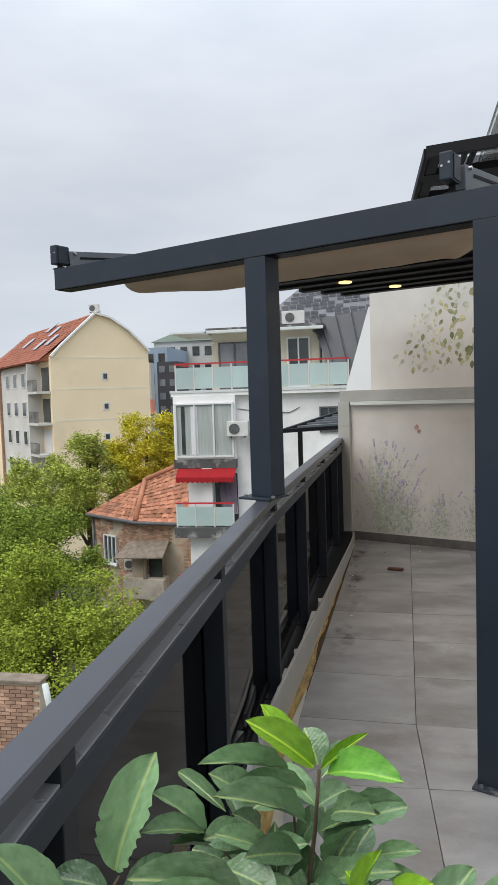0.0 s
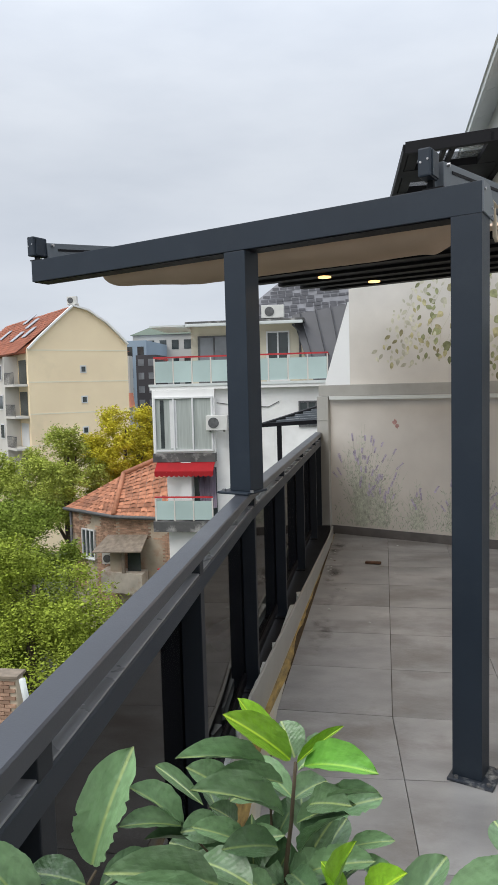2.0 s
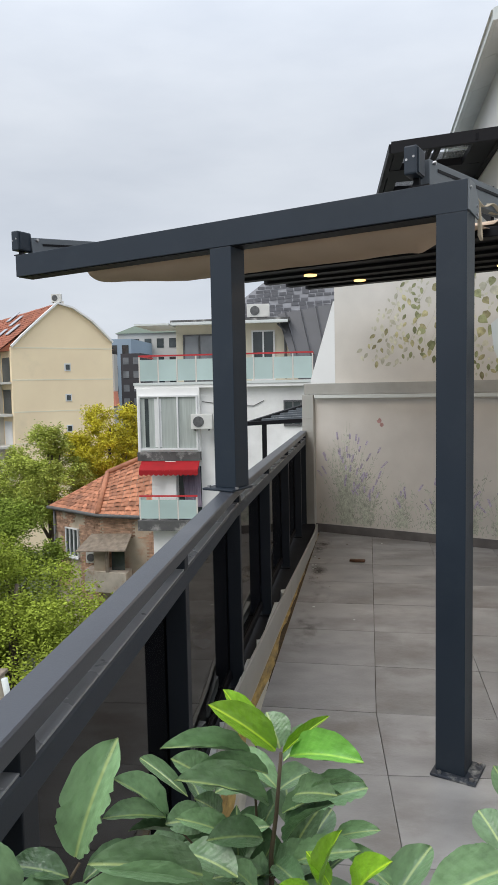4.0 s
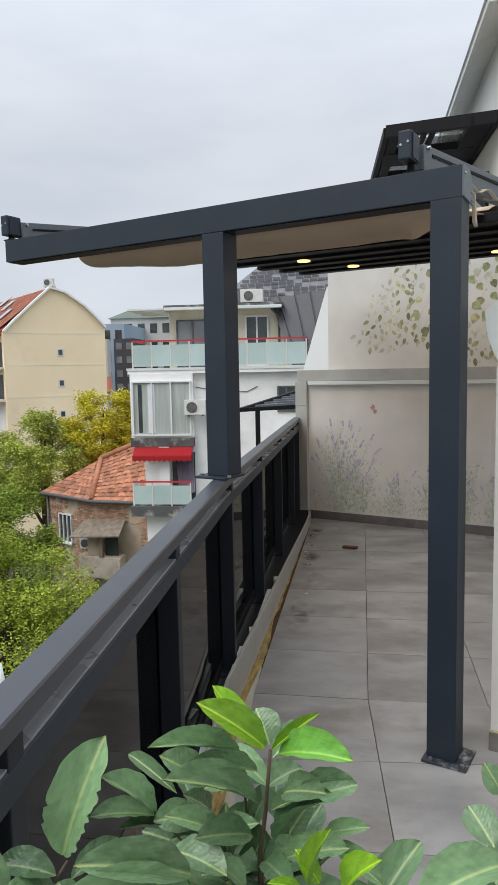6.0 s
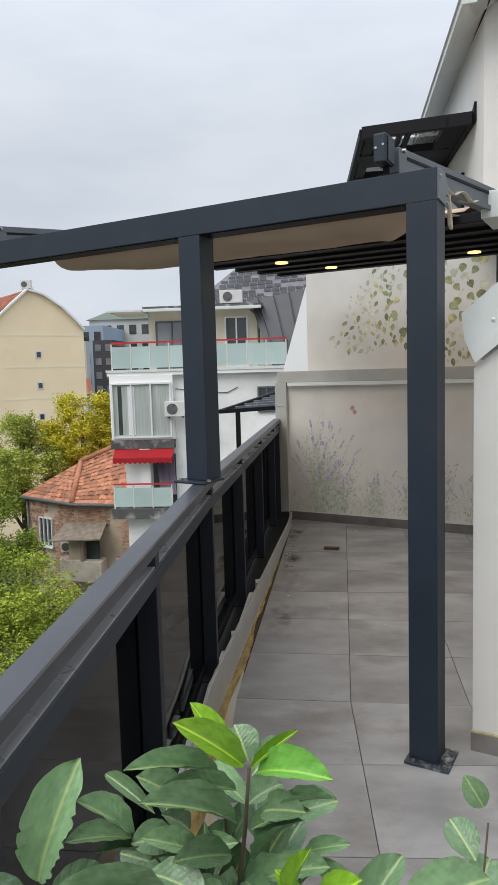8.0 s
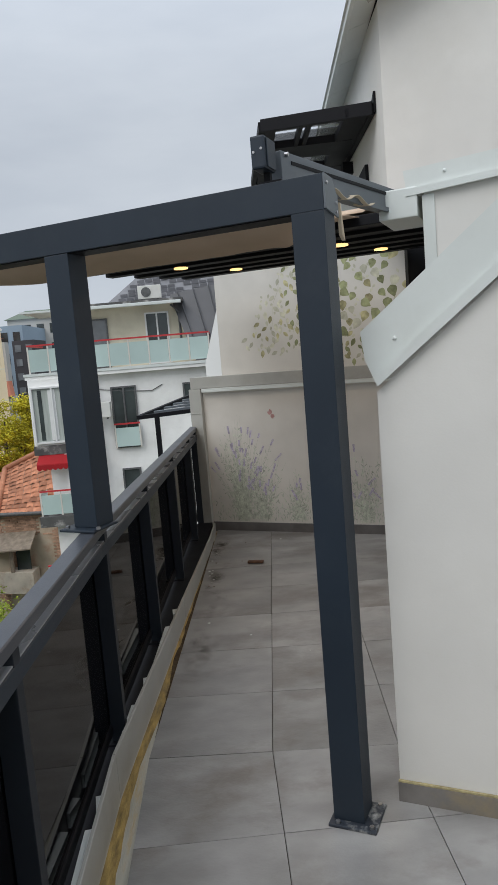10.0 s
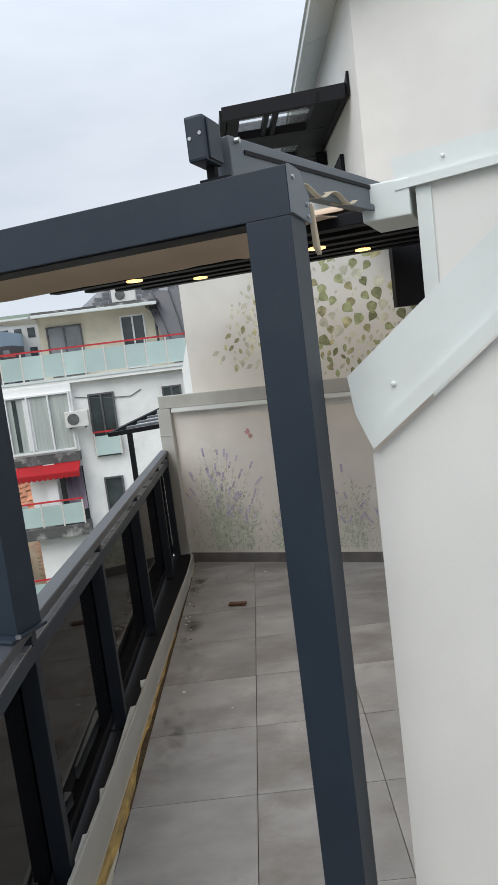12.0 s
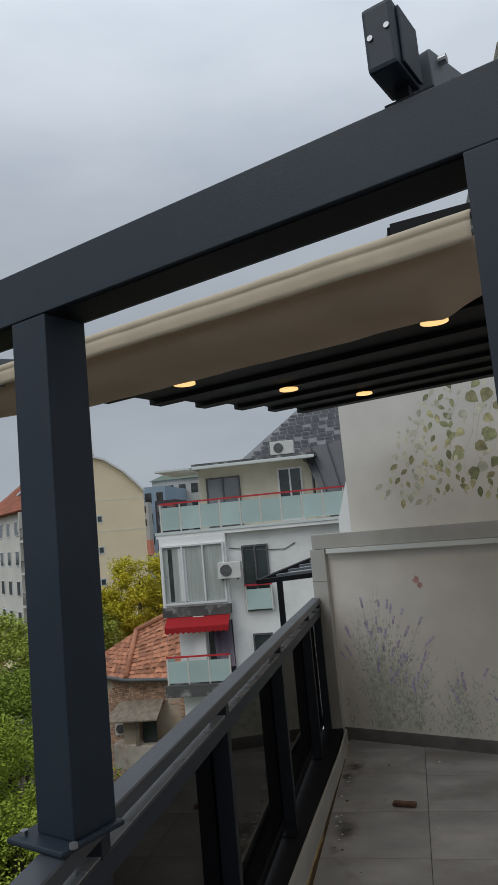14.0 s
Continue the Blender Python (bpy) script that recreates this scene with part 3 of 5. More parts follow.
SLATS = [1.42 + 0.39 * i for i in range(6)]
for i, v in enumerate(SLATS):
    s = thing("ceiling_louvre", "dark aluminium cross slat carrying the awning fabric", "louvre", "louvres of the awning")
    u0, u1 = -2.24 + 0.005 * v, -0.085 + SLOPE * v + (0.0 if i < 5 else 0.4)
    z = gz(v)
    # bar and dark sheet run on unseen behind the parapet to shade the upper wall
    part("bar", mbox((u0, v - 0.045, z), (u1 + 0.55, v + 0.045, z + 0.055), 0.004, HOUSE), DARK, s)
    part("flange", mbox((u0 + 0.02, v + 0.046, z + 0.03), (u1 + 0.2, v + 0.13, z + 0.05), 0.002, HOUSE), DARK, s)
    if i < 5:
        # added dark sheet that blacks out the gap to the next slat
        part("cover_sheet", mbox((u0 + 0.03, v + 0.131, z + 0.045), (u1 + 0.55, v + 0.40, z + 0.052), 0, HOUSE), DARK, s)
    bm = bmesh.new()
    disc(bm, (0, 0, 0), 0.012, 0.006, 10, HOUSE @ Matrix.Translation((u0 - 0.003, v, z + 0.028)) @ Matrix.Rotation(radians(90), 4, "Y"))
    part("end_screw", bm, STEEL, s)
    if i % 2 == 0:
        for u in (-1.70 + 0.3 * SLOPE * (v - 1.42) * 2.6, -0.53 + 0.3 * SLOPE * (v - 1.42) * 2.8):
            bm = bmesh.new()
            disc(bm, (u, v, z - 0.004), 0.050, 0.010, 24, HOUSE)
            part("lamp_lens", bm, LED, s, "glowing warm round lamp")
            lamp = bpy.data.lights.new("louvre_lamp", "AREA")
            lamp.shape, lamp.size, lamp.energy, lamp.color = "DISK", 0.08, 2.0, (1.0, 0.74, 0.45)
            ll = new("louvre_lamp", lamp)
            ll.matrix_world = HOUSE @ Matrix.Translation((u, v, z - 0.012))

# fabric: hem at the front, sagging folds between the slats
cloth = thing("awning_fabric", "beige awning fabric hanging in soft folds, partly drawn out", "awning")


def cloth_sheet(name, profile, material, nu=46, amp=0.006):
    """A sheet swept along u from a profile of (v, z)."""
    bm = bmesh.new()
    rows = []
    for j, (v, z) in enumerate(profile):
        row = []
        for i in range(nu + 1):
            f = i / nu
            u = (-2.27 if name == "fold" else -2.70) + f * (1.98 if name == "fold" else 2.405) + SLOPE * v
            w = noise.noise(Vector((u * 3.1, v * 5.0, 0.3))) * amp + noise.noise(Vector((u * 9.0, v * 14.0, 2.0))) * amp * 0.5
            if name == "hem":
                w += 0.006 * max(0.0, math.sin(u * 7.0 + 60.0 * (z - zt)) - 0.80) * noise.noise(Vector((u * 2.0, 4.0, 0))) * 5
            if name == "front_fold":
                w -= 0.011 * math.exp(-((u - SLOPE * v + 0.46 + 0.25 * (v - 0.76)) / 0.035) ** 2) * math.sin(math.pi * j / (len(profile) - 1))
            lift = math.sin(math.pi * j / (len(profile) - 1)) * (0.05 * max(0.0, 1 - 4 * f) + 0.10 * max(0.0, 9 * f - 8)) if name == "front_fold" else 0.0
            row.append(bm.verts.new(HOUSE @ Vector((u, v + w, z + w * 1.2 + lift))))
        rows.append(row)
    for a, b in zip(rows, rows[1:]):
        for i in range(nu):
            bm.faces.new((a[i], a[i + 1], b[i + 1], b[i])).smooth = True
    bmesh.ops.recalc_face_normals(bm, faces=bm.faces)
    bmesh.ops.solidify(bm, geom=bm.faces[:], thickness=0.003)
    return part(name, bm, material, cloth)


zt = gz(0.8) - 0.022
# flat valance with a stitched cord pocket, creased here and there
cloth_sheet("hem", [(0.775, zt + 0.134), (0.758, zt + 0.133), (0.750, zt + 0.122), (0.748, zt + 0.108), (0.752, zt + 0.104), (0.748, zt + 0.100), (0.746, zt + 0.082), (0.745, zt + 0.064), (0.746, zt + 0.046)], HEM, 150, 0.005)
prof = []
for k in range(17):
    f = k / 16
    v = 0.790 + f * (SLATS[0] - 0.05 - 0.790)
    prof.append((v, zt + 0.075 + f * (gz(SLATS[0]) + 0.045 - zt - 0.075) - 0.128 * math.sin(math.pi * min(1, f ** 0.72)) ** 0.9))
cloth_sheet("front_fold", prof, FABRIC, 110, 0.007)
for a, b in zip(SLATS, SLATS[1:]):
    prof = []
    for k in range(9):
        f = k / 8
        prof.append((a + 0.0 + f * (b - a), gz(a) + 0.075 + (0.055 * math.sin(math.pi * f))))
    cloth_sheet("fold", prof, FABRIC, 20, 0.005)

bm = bmesh.new()
prev = None
for k in range(41):
    f = k / 40
    v = 0.16 + 0.62 * f
    zc = 2.345 + 0.014 * math.sin(f * 19.0) + 0.01 * f
    uu = -0.085 + GSL * v
    row = [bm.verts.new(HOUSE @ Vector((uu - 0.03, v, zc + 0.012))), bm.verts.new(HOUSE @ Vector((uu, v, zc))), bm.verts.new(HOUSE @ Vector((uu + 0.05, v, zc - 0.004)))]
    if prev:
        for a in range(2):
            bm.faces.new((prev[a], prev[a + 1], row[a + 1], row[a])).smooth = True
    prev = row
bmesh.ops.recalc_face_normals(bm, faces=bm.faces)
bmesh.ops.solidify(bm, geom=bm.faces[:], thickness=0.003)
part("wavy_edge", bm, HEM, cloth, "cream scalloped fabric edge")
bm = bmesh.new()
prism(bm, [HOUSE @ Vector(p) for p in ((0.112, 0.17, 2.25), (0.112, 0.178, 2.25), (0.116, 0.182, 2.13), (0.122, 0.176, 2.12), (0.114, 0.17, 2.14))], U * 0.012)
part("strap_end", bm, HEM, cloth, "cream hanging fabric end")

# ---- railing ----
rail = thing("railing", "anthracite metal railing with dark tinted glass panels", "railing")


def run(name, xa, xb, za, zb, material, label="", bevel=0.004):
    """A bar along the railing; xa and xb count from its inner face, outwards negative."""
    c = bevel
    prof = [(xa + c, za), (xb - c, za), (xb, za + c), (xb, zb - c), (xb - c, zb), (xa + c, zb), (xa, zb - c), (xa, za + c)]
    return part(name, sweep(bmesh.new(), [[(rail_x(y) + x, y, z) for x, z in prof] for y in (0.35, BEND - 0.005, BEND + 0.005, 7.72)]), material, rail, label)


run("handrail", -0.070, 0.0, 1.046, 1.088, ALU_RAIL)
run("lower_rail", -0.068, -0.003, 0.950, 1.008, ALU)
# thin pale strip paints the sky's sheen on the lower rail's top face
run("rail_cover", -0.062, -0.006, 1.0085, 1.013, RAIL2, "pale glossy strip painting the sky sheen on the lower rail top", 0.001)
run("bottom_channel", -0.088, -0.060, 0.125, 0.175, BLACK)
POSTS = [1.19, 2.32, 3.545, 4.64, 5.82, 6.98]
for y in POSTS:
    x = rail_x(y)
    p = part("post", mbox((x - 0.069, y - 0.028, -0.20), (x - 0.004, y + 0.026, 1.0455), 0.003), POSTM, rail)
    part("foot_plate", mbox((x - 0.085, y - 0.06, 0.0895), (x - 0.003, y + 0.06, 0.098), 0.002), BLACK, p)
for a, b in zip([0.36] + POSTS, POSTS + [7.66]):
    ends = [[(rail_x(y) - 0.080, y, 0.17), (rail_x(y) - 0.072, y, 0.17), (rail_x(y) - 0.072, y, 0.99), (rail_x(y) - 0.080, y, 0.99)] for y in (a + 0.004, b - 0.004)]
    part("glass_panel", loft(bmesh.new(), *ends), TINT, rail, "dark tinted glass panel")
for ya, yb in ((0.9, 1.32), (1.40, 1.50), (1.60, 2.02), (2.16, 2.26), (2.36, 2.86), (2.96, 3.05), (3.20, 3.74), (3.93, 4.02), (4.20, 4.70), (4.90, 4.99)):
    quad = [[(lip_foot(y) - d, y, 0.0895), (lip_foot(y) - 0.0145, y, 0.0895), (lip_foot(y) - 0.0145, y, 0.150), (lip_foot(y) - d, y, 0.146)] for y, d in ((ya, 0.026), (yb, 0.046))]
    part("cover_plate", loft(bmesh.new(), *quad), COPING, rail, "pale sheet metal cover plate")

part("end_post", mbox((rail_x(7.6) - 0.066, 7.62, -0.20), (rail_x(7.6) - 0.006, 7.67, 1.0455), 0.003), POSTM, rail)

tagged(part("stick", beam(bmesh.new(), (0.20, 6.37, 0.012), (0.33, 6.33, 0.016), 0.045, 0.02, (0, 0, 1), 0.006), CHIP), "short dark brown piece of bark lying on tiles", "debris")
random.seed(4)
for i in range(22):
    x, y = (random.uniform(-0.13, -0.07), random.uniform(5.7, 7.0)) if i < 14 else (random.uniform(-0.1, 0.6), random.uniform(4.2, 7.2))
    r = random.uniform(0.004, 0.012)
    bm = bmesh.new()
    bmesh.ops.create_icosphere(bm, subdivisions=1, radius=r, matrix=Matrix.Translation((x, y, 0.003)) @ Matrix.Diagonal((1, random.uniform(0.5, 1.2), 0.25, 1)))
    tagged(part("paint_fleck", bm, COPING if i % 3 else CHIP), "small pale fleck of debris on the tiles", "debris", "flecks on the floor")

# damp, dirty patches on the tiles beside the gutter
random.seed(17)
for i in range(20):
    y = random.uniform(4.6, 7.3) if i < 18 else random.uniform(2.6, 4.6)
    x = -0.20 + 0.022 * (y - 5.0) + abs(random.gauss(0, 0.06 if i < 18 else 0.02))
    bm = bmesh.new()
    ring = [bm.verts.new((math.cos(k * math.tau / 20), math.sin(k * math.tau / 20), 0)) for k in range(20)]
    bm.faces.new(ring)
    st = part("dirt_stain", bm, DAMP, slab, "dark damp dirt stain")
    st.matrix_world = Matrix.Translation((x + 0.05, y, 0.0016 + 0.00012 * i)) @ Matrix.Rotation(random.uniform(-0.4, 0.4), 4, "Z") @ Matrix.Diagonal((random.uniform(0.04, 0.10), random.uniform(0.10, 0.30), 1, 1))


# ---- potted laurel beside the camera's start ----
def leaf_mat(name, color, var):
    m = mat(name, color, 0.30, 0.0, var, 6.0, 0.2, 9.0, 0.65, rand=0.28)
    n, l = m.node_tree.nodes, m.node_tree.links
    b = n["Principled BSDF"]
    tc = n.new("ShaderNodeTexCoord")
    sp = n.new("ShaderNodeSeparateXYZ")
    l.new(tc.outputs["Object"], sp.inputs["Vector"])
    ab = n.new("ShaderNodeMath")
    ab.operation = "ABSOLUTE"
    l.new(sp.outputs["X"], ab.inputs[0])
    mr = n.new("ShaderNodeMapRange")
    mr.inputs["From Min"].default_value, mr.inputs["From Max"].default_value = 0.012, 0.045
    mr.inputs["To Min"].default_value, mr.inputs["To Max"].default_value = 0.6, 0.0
    l.new(ab.outputs[0], mr.inputs["Value"])
    mx = n.new("ShaderNodeMixRGB")
    mx.inputs["Color2"].default_value = (color[0] * 2.6 + 0.05, color[1] * 1.9 + 0.05, color[2] * 1.5, 1)
    old = b.inputs["Base Color"].links[0].from_socket
    l.new(mr.outputs["Result"], mx.inputs["Fac"])
    l.new(old, mx.inputs["Color1"])
    l.new(mx.outputs["Color"], b.inputs["Base Color"])
    # side veins: ridges slanting from the midrib
    ad = n.new("ShaderNodeMath")
    ad.operation = "MULTIPLY_ADD"
    ad.inputs[1].default_value = -0.55
    l.new(ab.outputs[0], ad.inputs[0])
    l.new(sp.outputs["Y"], ad.inputs[2])
    sn = n.new("ShaderNodeMath")
    sn.operation = "MULTIPLY"
    sn.inputs[1].default_value = 62.0
    l.new(ad.outputs[0], sn.inputs[0])
    s2 = n.new("ShaderNodeMath")
    s2.operation = "SINE"
    l.new(sn.outputs[0], s2.inputs[0])
    bp = n.new("ShaderNodeBump")
    bp.inputs["Strength"].default_value, bp.inputs["Distance"].default_value = 0.09, 0.004
    l.new(s2.outputs[0], bp.inputs["Height"])
    l.new(b.inputs["Normal"].links[0].from_socket, bp.inputs["Normal"])
    l.new(bp.outputs["Normal"], b.inputs["Normal"])
    b.inputs["Subsurface Weight"].default_value = 0.0
    return m


LEAF = leaf_mat("laurel_leaf", (0.185, 0.305, 0.15), 0.2)
# darker copy of the leaf green: shade inside the shrub put into the colour
LEAF_SHADE = leaf_mat("laurel_leaf_shaded", (0.095, 0.175, 0.08), 0.2)
LEAF_N = leaf_mat("laurel_new_leaf", (0.27, 0.50, 0.04), 0.2)
LEAF_M = leaf_mat("laurel_young_leaf", (0.15, 0.36, 0.06), 0.2)
STEM = mat("laurel_stem", (0.09, 0.065, 0.04), 0.7, 0, 0.3, 20, 0.2, 80)
SOIL = mat("potting_soil", (0.04, 0.028, 0.02), 0.95, 0, 0.4, 30, 0.5, 60)
POT = mat("dark_plastic_pot", (0.03, 0.03, 0.033), 0.5, 0, 0.15, 6, 0.1, 60)
SHIFT = Vector((0.009, 0.037, 0.0065))
plant = thing("potted_laurel", "cherry laurel shrub with glossy partly chewed green leaves in pot", "plant", m=Matrix.Translation((0.069, 1.057, 0)))
PO = Vector((0.069, 1.057, 0))
bm = bmesh.new()
bmesh.ops.create_cone(bm, cap_ends=True, segments=28, radius1=0.15, radius2=0.19, depth=0.36, matrix=Matrix.Translation((0, 0, 0.181)))
part("pot", bm, POT, plant, "dark plastic pot")
bm = bmesh.new()
bmesh.ops.create_cone(bm, cap_ends=True, segments=28, radius1=0.175, radius2=0.175, depth=0.02, matrix=Matrix.Translation((0, 0, 0.355)))
part("soil", bm, SOIL, plant)


def leaf_mesh(chewed, material, seed):
    bm = bmesh.new()
    rnd = random.Random(seed)
    nl, nw = 30, 4
    grid = []
    for i in range(nl + 1):
        t = i / nl
        w = 0.5 * max(0.0, 1 - abs(2 * t ** 1.18 - 1) ** 2.3) ** 0.72 if 0 < t < 1 else 0.012
        if chewed and 0 < t < 1:         # older leaf, broad and blunt
            w = 0.5 * max(0.0, 1 - abs(2 * t ** 1.3 - 1) ** 3.0) ** 0.62
        row = []
        for j in range(-nw, nw + 1):
            f = j / nw
            ww = w
            if chewed and abs(f) > 0.9:
                ww *= 1 - 0.30 * max(0, noise.noise(Vector((t * 9, f * 3, seed)))) - (0.16 if rnd.random() < 0.3 else 0)
            elif abs(f) > 0.9:
                ww *= 0.98 if i % 2 else 1.0        # fine teeth
            z = 0.17 * abs(f) ** 1.3 * w * 2 - 0.30 * (t - 0.35) ** 2 + 0.010 * math.sin(t * 26 + 1.5 * j) * abs(f)
            row.append(bm.verts.new((f * ww, t, z)))
        grid.append(row)
    for a, b in zip(grid, grid[1:]):
        for j in range(2 * nw):
            bm.faces.new((a[j], a[j + 1], b[j + 1], b[j])).smooth = True
    me = bpy.data.meshes.new("leaf")
    bm.to_mesh(me)
    bm.free()
    me.materials.append(material)
    return me


LM = {"g": leaf_mesh(False, LEAF, 1), "c": leaf_mesh(True, LEAF, 2), "d": leaf_mesh(False, LEAF_SHADE, 3), "n": leaf_mesh(False, LEAF_N, 4), "m": leaf_mesh(False, LEAF_M, 5)}
rl = random.Random(5)


def leaf(a, b, width, kind):
    a, b = Vector(a) + SHIFT, Vector(b) + SHIFT
    d = b - a
    y = d.normalized()
    face = (Vector((0.05, 0.2, 1.56)) - a).normalized() * 0.8 + Vector((0, 0, 0.8)) + Vector((rl.uniform(-0.3, 0.3), rl.uniform(-0.3, 0.3), 0))
    x = y.cross(face).normalized()
    z = x.cross(y)
    m = Matrix((x * width * 1.04, y * d.length, z * d.length)).transposed().to_4x4()
    m.translation = a
    o = new("leaf", LM[kind])
    o.parent = plant
    o.matrix_world = m
    return o


def stem(pts, r):
    foot = Vector((PO.x + rl.uniform(-0.05, 0.05), PO.y + rl.uniform(-0.05, 0.05), 0.35))
    pts = [foot, foot.lerp(Vector(pts[0]), 0.5) + Vector((rl.uniform(-0.03, 0.03), 0, 0))] + [Vector(p) + SHIFT for p in pts]
    bm = tube(bmesh.new(), [p - PO for p in pts], [0.42 * r * (1.5 - 0.8 * i / (len(pts) - 1)) for i in range(len(pts))], 7)
    return part("stem", bm, STEM, plant, "brown stem")


leaf((-0.276, 1.000, 0.971), (-0.223, 1.000, 1.124), 0.061, 'c')
leaf((-0.161, 1.040, 1.004), (-0.210, 1.000, 1.086), 0.037, 'g')
leaf((-0.159, 1.020, 1.022), (-0.225, 0.980, 1.048), 0.028, 'g')
leaf((-0.145, 1.080, 1.013), (-0.223, 1.120, 1.046), 0.021, 'g')
leaf((-0.050, 1.040, 1.098), (-0.139, 0.960, 1.154), 0.026, 'g')
leaf((-0.109, 1.100, 1.016), (-0.154, 1.060, 1.077), 0.042, 'g')
leaf((-0.029, 1.040, 1.074), (-0.103, 0.980, 1.119), 0.025, 'g')
leaf((-0.027, 1.020, 1.046), (-0.115, 0.940, 1.129), 0.037, 'g')
leaf((-0.019, 1.040, 1.104), (-0.090, 1.000, 1.181), 0.037, 'n')
leaf((-0.055, 1.130, 1.059), (-0.093, 1.120, 1.144), 0.032, 'n')
leaf((-0.014, 1.040, 1.101), (0.042, 1.040, 1.152), 0.013, 'n')
leaf((-0.007, 1.040, 1.099), (0.075, 0.960, 1.148), 0.040, 'm')
leaf((-0.021, 1.100, 1.074), (-0.040, 1.120, 1.115), 0.046, 'g')
leaf((-0.025, 1.080, 1.027), (0.021, 1.120, 1.038), 0.041, 'g')
leaf((-0.017, 1.040, 1.022), (0.051, 1.000, 1.079), 0.024, 'g')
leaf((0.019, 1.020, 1.061), (0.079, 0.980, 1.112), 0.016, 'g')
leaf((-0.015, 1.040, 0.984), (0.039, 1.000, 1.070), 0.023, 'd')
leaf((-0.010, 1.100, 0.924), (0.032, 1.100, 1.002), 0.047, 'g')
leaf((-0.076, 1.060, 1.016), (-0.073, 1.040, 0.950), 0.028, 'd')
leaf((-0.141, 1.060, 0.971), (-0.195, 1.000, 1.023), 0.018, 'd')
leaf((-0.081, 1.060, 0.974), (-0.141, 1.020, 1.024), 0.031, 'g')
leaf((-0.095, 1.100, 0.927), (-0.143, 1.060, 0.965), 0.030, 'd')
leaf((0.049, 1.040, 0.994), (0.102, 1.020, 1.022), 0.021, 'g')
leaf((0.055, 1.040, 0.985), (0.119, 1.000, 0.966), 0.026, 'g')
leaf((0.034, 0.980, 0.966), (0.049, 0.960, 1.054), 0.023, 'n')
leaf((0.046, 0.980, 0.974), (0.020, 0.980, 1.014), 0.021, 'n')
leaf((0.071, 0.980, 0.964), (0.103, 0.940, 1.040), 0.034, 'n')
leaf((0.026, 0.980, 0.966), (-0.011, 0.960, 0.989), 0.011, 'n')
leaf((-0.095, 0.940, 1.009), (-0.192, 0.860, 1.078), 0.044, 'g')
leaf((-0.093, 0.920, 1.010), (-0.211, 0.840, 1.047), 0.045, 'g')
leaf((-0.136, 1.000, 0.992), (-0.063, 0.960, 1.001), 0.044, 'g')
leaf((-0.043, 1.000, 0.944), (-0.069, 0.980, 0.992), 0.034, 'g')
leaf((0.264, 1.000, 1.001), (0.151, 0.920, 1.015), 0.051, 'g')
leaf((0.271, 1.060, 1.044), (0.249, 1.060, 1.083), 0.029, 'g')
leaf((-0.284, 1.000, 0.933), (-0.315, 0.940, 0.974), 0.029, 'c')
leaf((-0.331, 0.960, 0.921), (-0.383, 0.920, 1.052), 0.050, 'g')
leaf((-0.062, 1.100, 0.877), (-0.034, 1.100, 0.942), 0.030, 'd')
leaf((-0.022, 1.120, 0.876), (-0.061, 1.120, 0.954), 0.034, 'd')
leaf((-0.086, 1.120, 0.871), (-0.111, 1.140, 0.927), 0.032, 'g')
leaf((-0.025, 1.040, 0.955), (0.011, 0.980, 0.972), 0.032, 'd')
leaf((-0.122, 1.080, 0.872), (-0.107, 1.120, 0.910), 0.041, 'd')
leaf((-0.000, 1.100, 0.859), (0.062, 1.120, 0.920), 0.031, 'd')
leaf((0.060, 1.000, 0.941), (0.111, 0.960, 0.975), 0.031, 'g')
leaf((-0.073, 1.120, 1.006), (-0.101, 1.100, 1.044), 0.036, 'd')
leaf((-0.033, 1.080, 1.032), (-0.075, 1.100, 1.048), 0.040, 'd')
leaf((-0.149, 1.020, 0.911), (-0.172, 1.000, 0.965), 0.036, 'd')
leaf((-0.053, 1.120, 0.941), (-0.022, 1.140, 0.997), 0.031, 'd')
leaf((-0.109, 1.140, 0.947), (-0.133, 1.100, 0.999), 0.031, 'g')
stem([(-0.032, 1.060, 0.909), (-0.032, 1.060, 0.951), (-0.023, 1.050, 1.015), (-0.015, 1.040, 1.101)], 0.0075)
stem([(-0.065, 1.120, 0.839), (-0.056, 1.120, 0.907), (-0.058, 1.120, 0.990), (-0.056, 1.120, 1.064)], 0.005)
stem([(-0.311, 1.000, 0.895), (-0.290, 1.000, 0.930), (-0.268, 1.000, 0.967)], 0.006)
stem([(-0.032, 1.060, 0.917), (0.017, 1.060, 0.954), (0.051, 1.040, 0.990)], 0.005)
stem([(-0.101, 1.080, 0.857), (-0.127, 1.060, 0.950), (-0.161, 1.040, 1.006)], 0.004)
stem([(0.051, 1.000, 0.891), (0.042, 0.990, 0.952), (0.034, 0.980, 0.969)], 0.005)
stem([(0.18, 1.01, 0.86), (0.255, 1.01, 0.95), (0.268, 1.03, 1.045)], 0.004)


# fill of leaves round the stems, low ones dense, some in the shade-dark green
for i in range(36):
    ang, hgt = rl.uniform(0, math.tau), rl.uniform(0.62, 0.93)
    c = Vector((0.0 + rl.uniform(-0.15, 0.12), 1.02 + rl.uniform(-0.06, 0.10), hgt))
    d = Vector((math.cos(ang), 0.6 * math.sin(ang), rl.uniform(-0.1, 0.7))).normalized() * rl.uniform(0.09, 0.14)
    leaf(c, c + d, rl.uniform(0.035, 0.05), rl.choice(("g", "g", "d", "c")))
